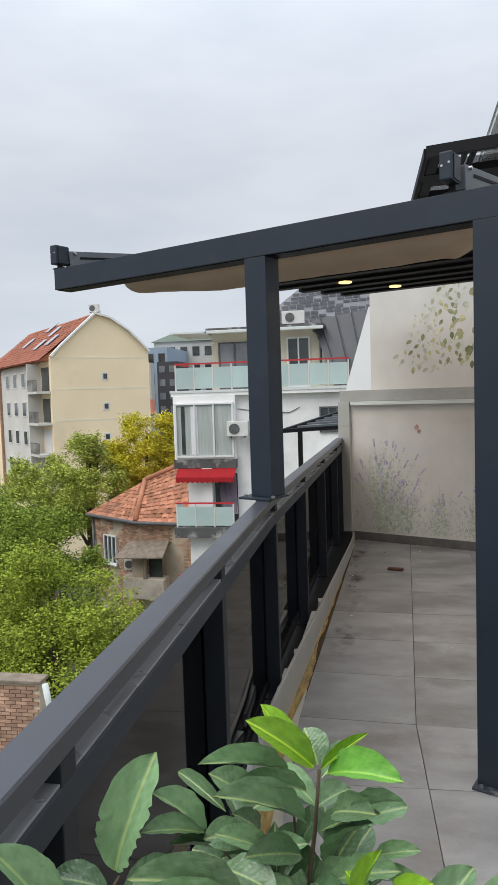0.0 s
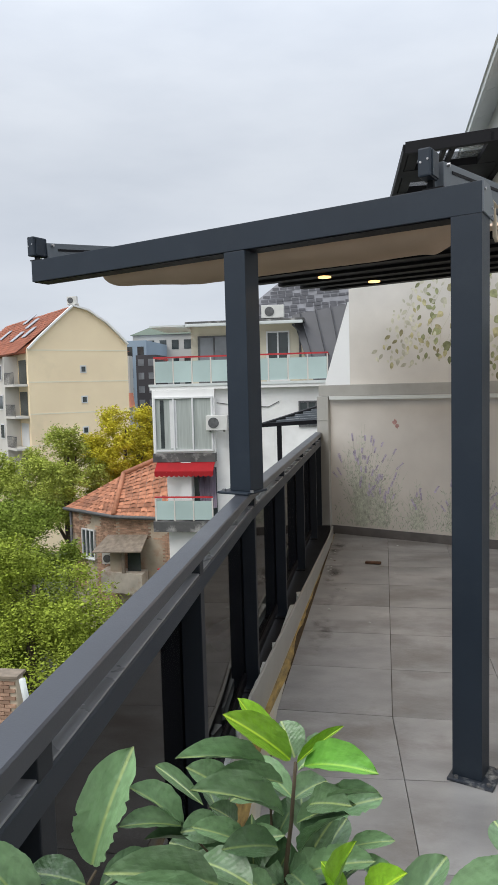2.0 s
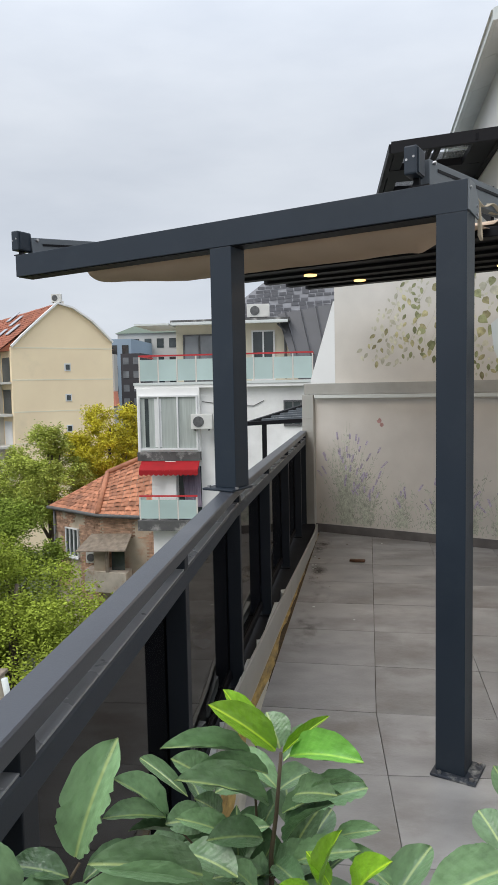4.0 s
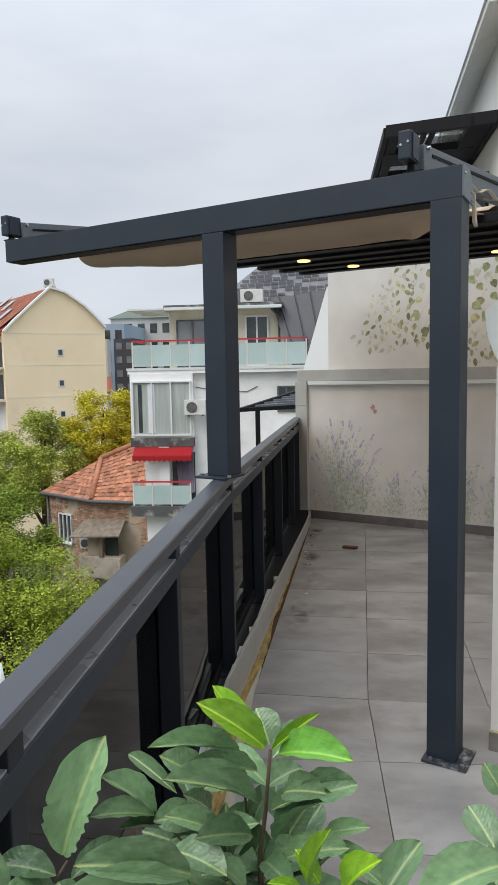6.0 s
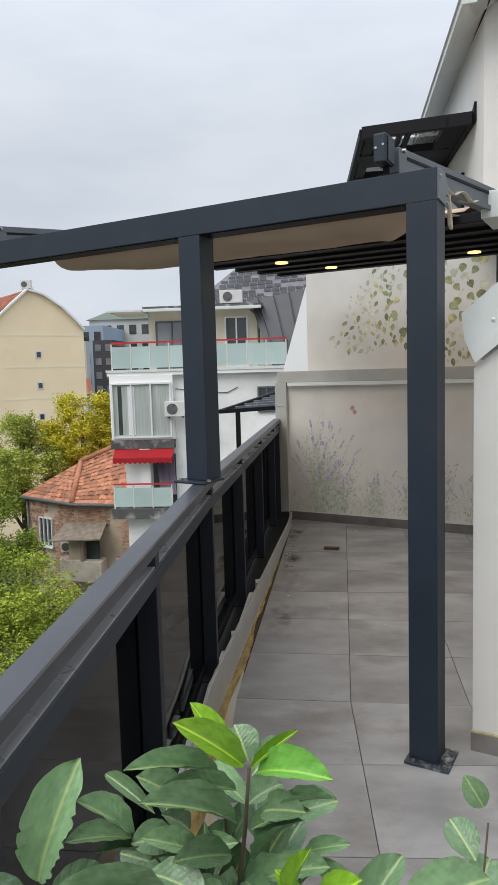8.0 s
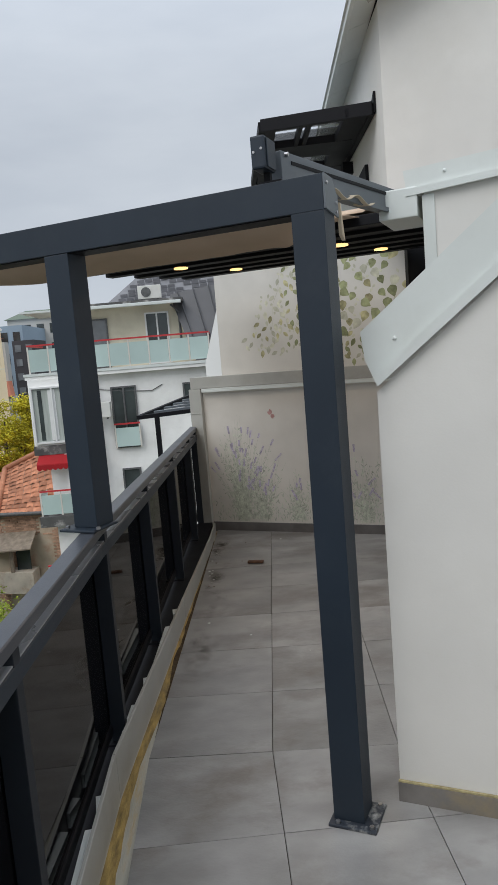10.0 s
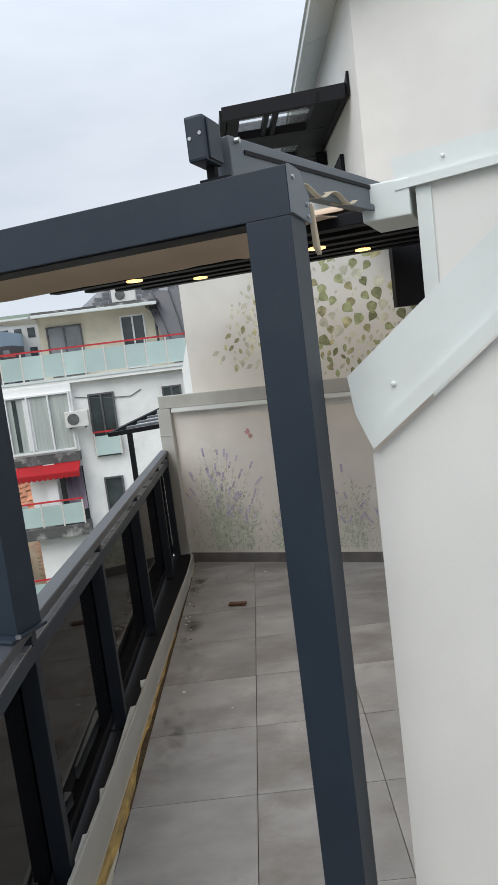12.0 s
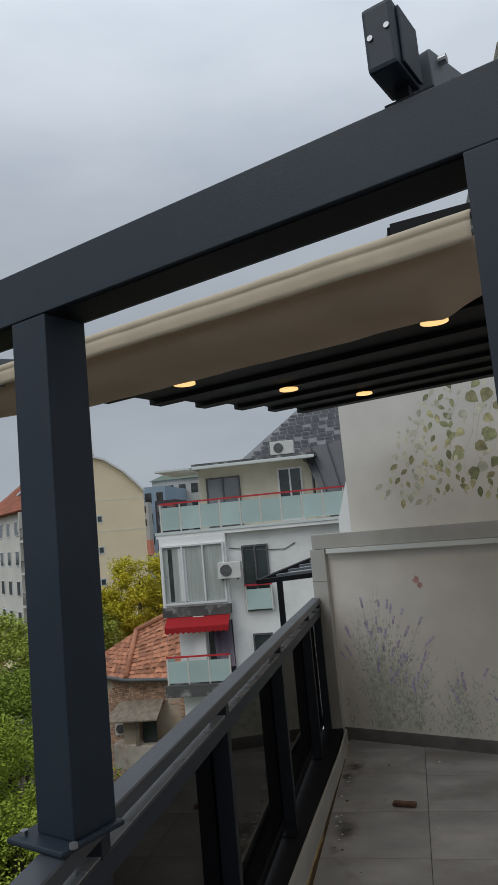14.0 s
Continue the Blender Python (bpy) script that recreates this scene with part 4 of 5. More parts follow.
# whorls up the main stems
for sx, sy, z0, z1, count, spread in ((-0.018, 1.05, 0.86, 1.07, 12, 1.0), (-0.115, 1.08, 0.86, 1.01, 9, 0.9), (-0.27, 1.0, 0.84, 0.95, 5, 0.9), (0.262, 1.03, 0.87, 0.975, 7, 0.7)):
    for i in range(count):
        f = i / (count - 1)
        ang = i * 2.4 + rl.uniform(-0.3, 0.3)
        c = Vector((sx + rl.uniform(-0.012, 0.012), sy + 0.02 * math.sin(ang), z0 + (z1 - z0) * f))
        d = Vector((math.cos(ang), 0.7 * math.sin(ang), rl.uniform(0.05, 0.6))).normalized() * rl.uniform(0.075, 0.115) * spread
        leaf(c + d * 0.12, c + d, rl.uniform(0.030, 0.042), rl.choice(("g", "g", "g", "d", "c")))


# ---- painted wall ----
SAGE = mat("mural_sage", (0.40, 0.37, 0.21), 0.9, 0, 0.35, 22, 0.1, 200, 0.2, island=0.35)
OLIVE = mat("mural_olive", (0.27, 0.285, 0.155), 0.9, 0, 0.3, 22, 0.1, 200, 0.2, island=0.35)
PALE = mat("mural_pale_sage", (0.56, 0.545, 0.43), 0.9, 0, 0.2, 22, 0.1, 200, 0.2, island=0.18)
LAVG = mat("mural_grey_green", (0.51, 0.54, 0.45), 0.9, 0, 0.2, 22, 0.1, 200, 0.2, island=0.25)
LAVP = mat("mural_lavender", (0.49, 0.44, 0.57), 0.9, 0, 0.25, 22, 0.1, 200, 0.2, island=0.2)
PINK = mat("mural_dusty_red", (0.52, 0.31, 0.29), 0.9, 0, 0.2, 30, 0.1, 200, 0.2)
TWIG = mat("mural_twig", (0.52, 0.50, 0.40), 0.9, 0, 0.2, 22, 0.1, 200, 0.2)
mural = thing("mural_painting", "painted climbing leaves and lavender sprigs on the cream wall", "painting")
rm = random.Random(11)


def on_wall(s, z, upper, lift=0.004):
    """A place on the end wall: s metres along it from its free edge."""
    return HOUSE @ Vector((EU + s, EV - lift + (0.012 if upper else 0), z))


def flat_leaf(bm, s, z, ang, ln, wd, upper, lift, heart=False):
    pts = []
    n = 7
    for side in (1, -1):
        for i in range(n):
            t = i / (n - 1)
            t = t if side == 1 else 1 - t
            if side == -1 and i in (0, n - 1):
                continue
            w = math.sin(math.pi * (t ** (0.62 if heart else 0.85))) * wd / 2
            a, b = t * ln, side * w
            pts.append(on_wall(s + a * math.cos(ang) - b * math.sin(ang), z + a * math.sin(ang) + b * math.cos(ang), upper, lift))
    vs = [bm.verts.new(p) for p in pts]
    bm.faces.new(vs)


def stroke(bm, pts, w, upper, lift):
    for (s0, z0), (s1, z1) in zip(pts, pts[1:]):
        a = math.atan2(z1 - z0, s1 - s0)
        dx, dz = -math.sin(a) * w / 2, math.cos(a) * w / 2
        bm.faces.new([bm.verts.new(on_wall(*q, upper, lift)) for q in ((s0 + dx, z0 + dz), (s0 - dx, z0 - dz), (s1 - dx, z1 - dz), (s1 + dx, z1 + dz))])


bms = {k: bmesh.new() for k in ("sage", "olive", "pale", "lav", "purple", "twig")}
# hanging leaves, denser and larger towards the house, each with room of its own
placed = []
tries = 0
while len(placed) < 270 and tries < 9000:
    tries += 1
    s, z = rm.uniform(0.48, 2.4), rm.uniform(1.66, 2.70)
    reach = min(1, max(0, (s - 0.48) / 0.85))
    low = 2.0 - 0.30 * reach ** 0.8 + 0.10 * math.sin(s * 6.5)
    top = 2.0 + 0.95 * reach
    if s < 0.68:
        low, top = 1.86, 1.99
    big = s > 1.16 and z > 1.94
    gap = 0.088 if big else 0.054
    if z < low or z > top or rm.random() > 0.3 + 0.7 * reach or any((s - a) ** 2 + (z - b) ** 2 < gap * gap for a, b in placed):
        continue
    placed.append((s, z))
    k = rm.choice(("sage", "olive", "sage", "olive", "pale") if s > 0.95 else ("sage", "pale", "pale"))
    ln = rm.uniform(0.075, 0.12) if big else rm.uniform(0.055, 0.085)
    flat_leaf(bms[k], s, z, rm.uniform(-2.7, -0.4), ln, ln * (0.8 if big else 0.52), True, 0.0012 + 0.000004 * len(placed), big)
main = list(placed)
for a, b in main:
    if a > 0.6:
        for q in range(2):
            s, z = a + rm.uniform(-0.06, 0.06), b + rm.uniform(-0.06, 0.06)
            if all((s - c) ** 2 + (z - d) ** 2 > 0.0013 for c, d in placed):
                placed.append((s, z))
                flat_leaf(bms["pale"], s, z, rm.uniform(-2.6, -0.5), rm.uniform(0.03, 0.05), 0.022, True, 0.001)
for i in range(5):
    s0, z0 = rm.uniform(0.9, 1.5), 2.5
    pts = [(s0 - 0.33 * t * (0.4 + 0.1 * i / 3) + 0.02 * math.sin(t * 9 + i), z0 - 0.55 * t) for t in (0, 0.25, 0.5, 0.75, 1)]
    stroke(bms["twig"], pts, 0.003, True, 0.0011)
# lavender: bushes of fine stalks that fan out of the ground, with a low meadow between
bushes = ((0.33, 1.20, 22, 0.10), (0.36, 1.02, 80, 0.46), (0.58, 0.80, 40, 0.42), (0.95, 0.55, 28, 0.4), (1.35, 0.55, 28, 0.4), (1.62, 0.72, 34, 0.42), (1.95, 0.55, 24, 0.42), (2.4, 0.5, 24, 0.4))
num = 0
for bs_, bh_, bn_, fan in bushes:
    for i in range(bn_):
        ang = rm.gauss(0, fan * 0.60)
        h = bh_ * rm.uniform(0.25, 1.0) * (1 - 0.5 * min(1, abs(ang)))
        s = bs_ + rm.gauss(0, 0.045)
        lean = math.tan(max(-0.9, min(0.9, ang)))
        if s + lean * h < 0.05:
            continue
        pts = [(s + lean * h * t * (0.5 + 0.5 * t), 0.1 + h * t) for t in (0, 0.33, 0.66, 1)]
        stroke(bms["lav"], pts, 0.0016, False, 0.0010 + 0.0000002 * num)
        for j in range(int(5 + 20 * h)):
            t = rm.uniform(0.05, 0.9)
            num += 1
            flat_leaf(bms["lav"], s + lean * h * t * (0.5 + 0.5 * t) + rm.gauss(0, 0.012), 0.1 + h * t, 1.57 - ang + rm.choice((-1, 1)) * rm.uniform(0.2, 0.9), rm.uniform(0.018, 0.045), 0.008, False, 0.0010 + 0.0000002 * num)
        if h > 0.30 * bh_ and rm.random() < 0.34:
            for j in range(rm.randint(4, 7)):
                t = 1 + j * 0.012 / max(h, 0.2)
                for sd in (-1, 1):
                    flat_leaf(bms["purple"], s + lean * h * t * (0.5 + 0.5 * t), 0.1 + h * t, 1.57 - ang + sd * 0.6, 0.017, 0.010, False, 0.0022)
for i in range(620):
    s = rm.uniform(0.04, 3.0)
    z = 0.1 + abs(rm.gauss(0, 0.13))
    num += 1
    flat_leaf(bms["lav"], s, z, 1.57 + rm.gauss(0, 0.6), rm.uniform(0.02, 0.05), 0.008, False, 0.0010 + 0.0000002 * num)
tagged(part("sage_leaves", bms["sage"], SAGE, mural), kind="stuff")
tagged(part("olive_leaves", bms["olive"], OLIVE, mural), kind="stuff")
tagged(part("pale_leaves", bms["pale"], PALE, mural), kind="stuff")
tagged(part("twigs", bms["twig"], TWIG, mural), kind="stuff")
tagged(part("lavender_foliage", bms["lav"], LAVG, mural), kind="stuff")
tagged(part("lavender_bloom", bms["purple"], LAVP, mural), kind="stuff")
bm = bmesh.new()
for ang, ln, wd in ((2.6, 0.050, 0.034), (1.9, 0.056, 0.036), (-0.75, 0.044, 0.030), (-1.25, 0.050, 0.034)):
    flat_leaf(bm, 0.737, 1.180, ang, ln, wd, False, 0.002 + 0.0001 * ang)
part("red_motif", bm, PINK, mural, "dusty red painted motif")

# ---- neighbour's small pergola beyond the railing ----
NP = thing("neighbour_pergola", "small dark slatted pergola on the next terrace", "pergola")
part("beam", beam(bmesh.new(), (-1.27, 10.9, 1.0), (1.2, 10.9, 1.12), 0.08, 0.06), BLACK, NP)
for k in range(6):
    part("slat", beam(bmesh.new(), (-1.05 + k * 0.12, 11.1 + k * 0.32, 1.05 + 0.03 * k), (1.3, 11.1 + k * 0.32, 1.16 + 0.03 * k), 0.14, 0.03), GUIDE, NP)
part("post", mbox((-1.03, 10.87, -3.2), (-0.96, 10.94, 0.99), 0.004), BLACK, NP)
part("rear_beam", beam(bmesh.new(), (-1.27, 10.9, 1.0), (-0.5, 12.9, 1.2), 0.06, 0.06), BLACK, NP)

# ---- ground ----
AROUND = set(bpy.data.objects)          # all that stands on the terrace itself
G = -13.0
ASPH = mat("courtyard_ground", (0.07, 0.075, 0.055), 0.9, 0, 0.4, 0.4, 0.2, 4.0)
bm = bmesh.new()
bmesh.ops.create_grid(bm, x_segments=8, y_segments=8, size=900, matrix=Matrix.Translation((0, 300, G)))
ground = tagged(part("ground", bm, ASPH), "dark courtyard ground far below with grass and asphalt", "ground", kind="structure")
own = tagged(part("house_body", mbox((-0.15, -1.5, G), (8, 7.9, -0.36)), RENDERW), "plain lower storeys of the house under the terrace", "building", kind="structure")

# ---- materials of the surrounding houses ----
WHITEB = mat("white_facade", (0.86, 0.85, 0.82), 0.85, 0, 0.06, 0.6, 0.15, 20, 0.3, stain=(0.46, 0.44, 0.40), stain_amt=0.28, stain_scale=0.45)
CREAMB = mat("cream_facade", (0.66, 0.61, 0.48), 0.85, 0, 0.08, 0.6, 0.15, 20, 0.3, stain=(0.36, 0.33, 0.26), stain_amt=0.4, stain_scale=0.5)
YELL_L = mat("light_yellow_band", (0.88, 0.79, 0.60), 0.88, 0, 0.05, 0.5, 0.1, 8, 0.3)
YELL = mat("pale_yellow_facade", (0.97, 0.785, 0.53), 0.88, 0, 0.06, 0.25, 0.1, 8, 0.3, stain=(0.74, 0.62, 0.42), stain_amt=0.5, stain_scale=0.2)
GREYF = mat("grey_white_facade", (0.66, 0.63, 0.57), 0.88, 0, 0.08, 0.4, 0.1, 8, 0.3)
SPAN = mat("dark_spandrel", (0.09, 0.088, 0.085), 0.8, 0, 0.3, 1.5, 0.3, 20, stain=(0.5, 0.48, 0.45), stain_amt=0.8, stain_scale=1.8)
REDR = mat("red_rail_paint", (0.50, 0.03, 0.035), 0.45, 0, 0.1, 4, 0.05, 40)
REDA = mat("red_awning_cloth", (0.34, 0.006, 0.010), 0.85, 0, 0.12, 3, 0.2, 60)
FROST = mat("frosted_balcony_glass", (0.46, 0.57, 0.54), 0.22, 0, 0.08, 0.8, 0.02, 20, 0.5, rand=0.08)
WIND = mat("window_glass_dark", (0.045, 0.055, 0.055), 0.08, 0, 0.5, 0.9, 0.0, 5, 0.6)
WING = mat("window_glass_grey", (0.20, 0.21, 0.22), 0.12, 0, 0.3, 0.9, 0.0, 5, 0.6)
FRAMEW = mat("white_window_frame", (0.72, 0.72, 0.71), 0.5, 0, 0.04, 4, 0.02, 30)
CURT = mat("pale_curtain", (0.40, 0.43, 0.40), 0.9, 0, 0.15, 3, 0.3, 20, stretch=(6, 6, 0.3))
LILAC = mat("lilac_curtain", (0.40, 0.34, 0.42), 0.9, 0, 0.2, 3, 0.3, 20, stretch=(5, 5, 0.3))
ACM = mat("air_conditioner_white", (0.66, 0.65, 0.61), 0.5, 0, 0.06, 4, 0.03, 40)
FAN = mat("air_conditioner_grille", (0.10, 0.10, 0.10), 0.6, 0, 0.3, 8, 0.1, 60)
ZINC = mat("dark_standing_seam", (0.075, 0.075, 0.08), 0.45, 0.3, 0.12, 1.2, 0.05, 10)
SHING = mat("grey_shingle", (0.13, 0.13, 0.14), 0.8, 0, 0.2, 2, 0.3, 30, rand=0.3)
SHING_L = mat("pale_shingle_gap", (0.20, 0.20, 0.21), 0.85, 0, 0.2, 2, 0.3, 30)
ROOFT = mat("terracotta_roof_tile", (0.43, 0.185, 0.105), 0.8, 0, 0.25, 2.5, 0.3, 25, 0.3, island=0.28, stain=(0.20, 0.11, 0.08), stain_amt=0.5, stain_scale=1.0)
ROOFY = mat("orange_roof", (0.34, 0.12, 0.07), 0.8, 0, 0.15, 0.5, 0.3, 6, 0.3, island=0.15)
PLAST = mat("weathered_plaster", (0.48, 0.405, 0.31), 0.92, 0, 0.25, 1.1, 0.3, 12, 0.2, stain=(0.34, 0.19, 0.12), stain_amt=0.95, stain_scale=0.55)
BRICK = mat("old_brick", (0.41, 0.26, 0.18), 0.9, 0, 0.3, 3, 0.3, 20, 0.2, island=0.3)
WOODT = mat("weathered_boards", (0.23, 0.185, 0.14), 0.9, 0, 0.3, 4, 0.3, 20)
SKYL = glass_mat("roof_window_pane", (0.45, 0.48, 0.52), 0.1)


def ac_unit(m, label="white outdoor air conditioner unit on the facade", w=0.82, h=0.58):
    t = thing("air_conditioner", label, "air conditioner", m=m)
    part("case", mbox((0, -0.3, 0), (w, 0, h), 0.02), ACM, t)
    bm = bmesh.new()
    bmesh.ops.create_cone(bm, cap_ends=True, segments=20, radius1=h * 0.36, radius2=h * 0.36, depth=0.03, matrix=Matrix.Translation((w * 0.36, -0.31, h * 0.5)) @ Matrix.Rotation(radians(90), 4, "X"))
    part("fan_grille", bm, FAN, t, "dark round fan grille")
    for x in (0.12, w - 0.16):
        part("foot", mbox((x, -0.27, -0.06), (x + 0.04, -0.03, 0.0)), FAN, t)
    return t


def window(host, x0, x1, z0, z1, y, panes=2, glass=None, frame_m=None, d=0.06, sill=False):
    """A framed window set in the plane y of host's frame."""
    w = part("window", mbox((x0, y - d, z0), (x1, y + 0.05, z0 + 0.07)), frame_m or FRAMEW, host)
    f = 0.06
    part("frame_top", mbox((x0, y - d, z1 - f), (x1, y + 0.05, z1)), frame_m or FRAMEW, w)
    for k in range(panes + 1):
        x = x0 + (x1 - x0 - f) * k / panes
        part("frame_bar", mbox((x, y - d, z0 + 0.071), (x + f, y + 0.05, z1 - f - 0.001)), frame_m or FRAMEW, w)
    for k in range(panes):
        xa, xb = x0 + (x1 - x0 - f) * k / panes + f + 0.002, x0 + (x1 - x0 - f) * (k + 1) / panes - 0.002
        part("pane", mbox((xa, y - 0.015, z0 + 0.072), (xb, y + 0.0, z1 - f - 0.002)), glass or WIND, w)
    if sill:
        part("sill", mbox((x0 - 0.05, y - 0.16, z0 - 0.06), (x1 + 0.05, y - d - 0.001, z0 - 0.001)), FRAMEW, w)
    return w


def balustrade(host, x0, x1, y, z0, z1, n, depth=0.0):
    """Frosted panels in a thin frame below a red handrail."""
    b = part("handrail", mbox((x0, y - 0.03, z1), (x1, y + 0.03, z1 + 0.06)), REDR, host, "red handrail")
    for k in range(n + 1):
        x = x0 + (x1 - x0 - 0.05) * k / n
        part("baluster", mbox((x, y - 0.02, z0), (x + 0.05, y + 0.03, z1 - 0.001)), GREYF, b)
    for k in range(n):
        xa = x0 + (x1 - x0 - 0.05) * k / n + 0.055
        xb = x0 + (x1 - x0 - 0.05) * (k + 1) / n - 0.005
        part("glass_panel", mbox((xa, y - 0.012, z0 + 0.06), (xb, y, z1 - 0.12)), FROST, b, "frosted green glass panel")


# ---- white apartment house ----
wb = thing("white_apartment_house", "white rendered apartment house with glazed balconies and red rails", "building")
part("lower_wall", mbox((-7.0, 27.30, G), (0.6, 36, 1.80)), WHITEB, wb)
part("bay_wall", mbox((-7.42, 27.0, -0.70), (-4.96, 27.29, 1.80)), WHITEB, wb)
part("spandrel", mbox((-7.45, 26.96, -1.05), (-4.98, 27.29, -0.702)), SPAN, wb, "dark spandrel with flaking paint")
part("balcony_slab", mbox((-7.5, 27.02, 1.802), (-0.55, 29.3, 2.02)), WHITEB, wb)
part("slab_edge", mbox((-7.53, 26.99, 1.93), (-0.55, 27.018, 2.03)), COPING, wb)
part("top_wall", mbox((-6.3, 29.3, 2.02), (-0.9, 36, 4.42)), CREAMB, wb, "cream wall of the set-back top floor")
roof = part("flat_roof", mbox((-6.35, 28.45, 4.43), (-1.55, 36, 4.56)), SPAN, wb, "dark flat roof edge")
part("roof_gutter", mbox((-6.3, 28.3, 4.34), (-1.6, 28.44, 4.46), 0.02), COPING, roof)
part("side_slab", mbox((-7.75, 28.2, 4.36), (-6.36, 31, 4.43)), COPING, roof)
part("soffit", mbox((-6.2, 28.6, 4.421), (-1.7, 29.29, 4.429)), GREYF, roof)
balustrade(wb, -7.32, -0.60, 27.08, 2.031, 3.04, 9)
for x in (-7.32, -0.65):
    part("side_rail", mbox((x, 27.12, 3.04), (x + 0.05, 29.2, 3.10)), REDR, wb)
window(wb, -6.0, -4.65, 2.05, 4.02, 29.28, 2, WING, FAN)
window(wb, -3.15, -2.2, 2.05, 4.12, 29.28, 2, WIND, FRAMEW)
window(wb, -7.34, -5.03, -0.62, 1.52, 26.98, 3, CURT, FRAMEW, 0.09)
part("curtain", mbox((-7.1, 26.955, -0.5), (-6.95, 26.962, 1.4)), WIND, wb)
part("curtain", mbox((-6.72, 26.955, -0.5), (-6.45, 26.962, 1.4)), FRAMEW, wb, "white net curtain")
window(wb, -4.45, -3.5, -1.05, 1.30, 27.28, 2, WIND, FAN)
balustrade(wb, -4.42, -3.45, 27.12, -1.05, -0.15, 1)
window(wb, -4.3, -3.6, -3.6, -1.85, 27.28, 1, WIND, FAN)
window(wb, -1.75, -1.05, 0.25, 1.25, 27.28, 2, WIND, FAN)
part("drain_pipe", tube(bmesh.new(), [(-0.75, 27.2, G), (-0.75, 27.2, 1.7)], [0.06, 0.06], 8), FAN, wb)
part("drain_pipe", tube(bmesh.new(), [(-1.75, 28.9, 2.1), (-1.75, 28.9, 4.0), (-2.0, 28.5, 4.3)], [0.05, 0.05, 0.05], 8), FAN, wb)
part("cable", tube(bmesh.new(), [(-4.9, 27.27, 1.25), (-3.9, 27.27, 1.1), (-2.9, 27.27, 1.05), (-2.5, 27.27, 1.25)], [0.015] * 4, 6), FAN, wb)
# red awning and lower balcony
aw = part("awning", prism(bmesh.new(), [(-7.3, 27.0, -1.07), (-5.0, 27.0, -1.07), (-5.0, 26.55, -1.38), (-7.3, 26.55, -1.38)], (0, 0.01, 0.03)), REDA, wb, "red fabric awning")
bm = bmesh.new()
edge = []
for k in range(49):
    f = k / 48
    edge.append((-7.3 + 2.3 * f, 26.54, -1.53 - 0.06 * abs(math.sin(f * 12 * math.pi))))
prism(bm, [(-7.3, 26.54, -1.38)] + edge + [(-5.0, 26.54, -1.38)], (0, 0.008, 0))
part("valance", bm, REDA, aw)
part("lower_slab", mbox((-7.4, 26.5, -3.75), (-4.97, 28.2, -3.35)), SPAN, wb)
balustrade(wb, -7.33, -5.05, 26.6, -3.34, -2.42, 3)
part("side_glass", mbox((-7.36, 26.65, -3.28), (-7.345, 27.7, -2.5)), FROST, wb)
part("pier", mbox((-6.35, 26.95, -3.34), (-5.95, 27.29, -1.06)), WHITEB, wb)
part("door_opening", mbox((-5.9, 27.25, -3.34), (-5.0, 27.29, -1.3)), WIND, wb, "dark balcony door")
bm = bmesh.new()
top_, bot_ = [], []
for k in range(29):
    f = k / 28
    top_.append(bm.verts.new((-5.75 + 0.72 * f, 27.15 + 0.03 * math.sin(f * 44), -1.3)))
    bot_.append(bm.verts.new((-5.62 + 0.62 * f, 27.15 + 0.04 * math.sin(f * 44), -3.0 + 0.1 * f)))
for k in range(28):
    bm.faces.new((top_[k], top_[k + 1], bot_[k + 1], bot_[k])).smooth = True
bmesh.ops.solidify(bm, geom=bm.faces[:], thickness=0.01)
part("curtain", bm, LILAC, wb, "lilac curtain drawn aside")
part("bay_wall_lower", mbox((-6.9, 27.05, G), (-4.97, 27.29, -3.76)), WHITEB, wb)
balustrade(wb, -7.33, -6.2, 26.6, -6.2, -5.3, 2)
# dark mansard and shingled roof
bm = bmesh.new()
prism(bm, [(-2.1, 29.25, 4.75), (0.8, 29.25, 5.2), (0.8, 27.9, 2.05), (-1.2, 27.9, 2.05)], (0, 0.3, 0))
mans = part("mansard", bm, ZINC, wb, "dark standing seam mansard")
for k in range(4):
    a, b = Vector((-1.75 + k * 0.62, 29.2, 4.85 + k * 0.09)), Vector((-1.0 + k * 0.5, 27.87, 2.1))
    part("seam", beam(bmesh.new(), a, b, 0.03, 0.05), ZINC, mans)
sh = part("shingle_roof", prism(bmesh.new(), [(-5.0, 31.0, 4.58), (1.5, 31.0, 5.0), (1.5, 33.5, 7.6), (-2.2, 33.5, 7.2)], (0, 0.1, 0.1)), SHING_L, wb, "grey shingled roof")
random.seed(21)
bm = bmesh.new()
for r in range(14):
    f = r / 14
    y, z0 = 30.93 + 2.5 * f, 4.58 + 2.65 * f
    x0 = -4.7 + 2.7 * f + 0.12 * (r % 2)
    k = 0
    while x0 + k * 0.34 < 1.4:
        x = x0 + k * 0.34
        zz = z0 + (x + 5.0) * 0.055
        if random.random() > 0.14:
            box(bm, (x, y, zz), (x + 0.30, y + 0.03, zz + 0.10 + 0.05 * random.random()))
        k += 1
tagged(part("shingles", bm, SHING, sh), kind="stuff")
ac_unit(Matrix.Translation((-3.25, 28.9, 4.60)), "white air conditioner unit on the flat roof", 0.9, 0.52)
ac_unit(Matrix.Translation((-5.25, 26.98, 0.20)))
# pale wing beside it, seen past the end wall
tagged(part("pale_side_wall", prism(bmesh.new(), [(0.12, 17.0, 3.75), (0.75, 17.0, 3.78), (0.75, 17.0, -2), (-0.42, 17.0, -2), (-0.42, 17.0, 1.9)], (0, 0.3, 0)), WHITEB), "pale rendered side wall of a neighbouring attic", "wall", kind="structure")

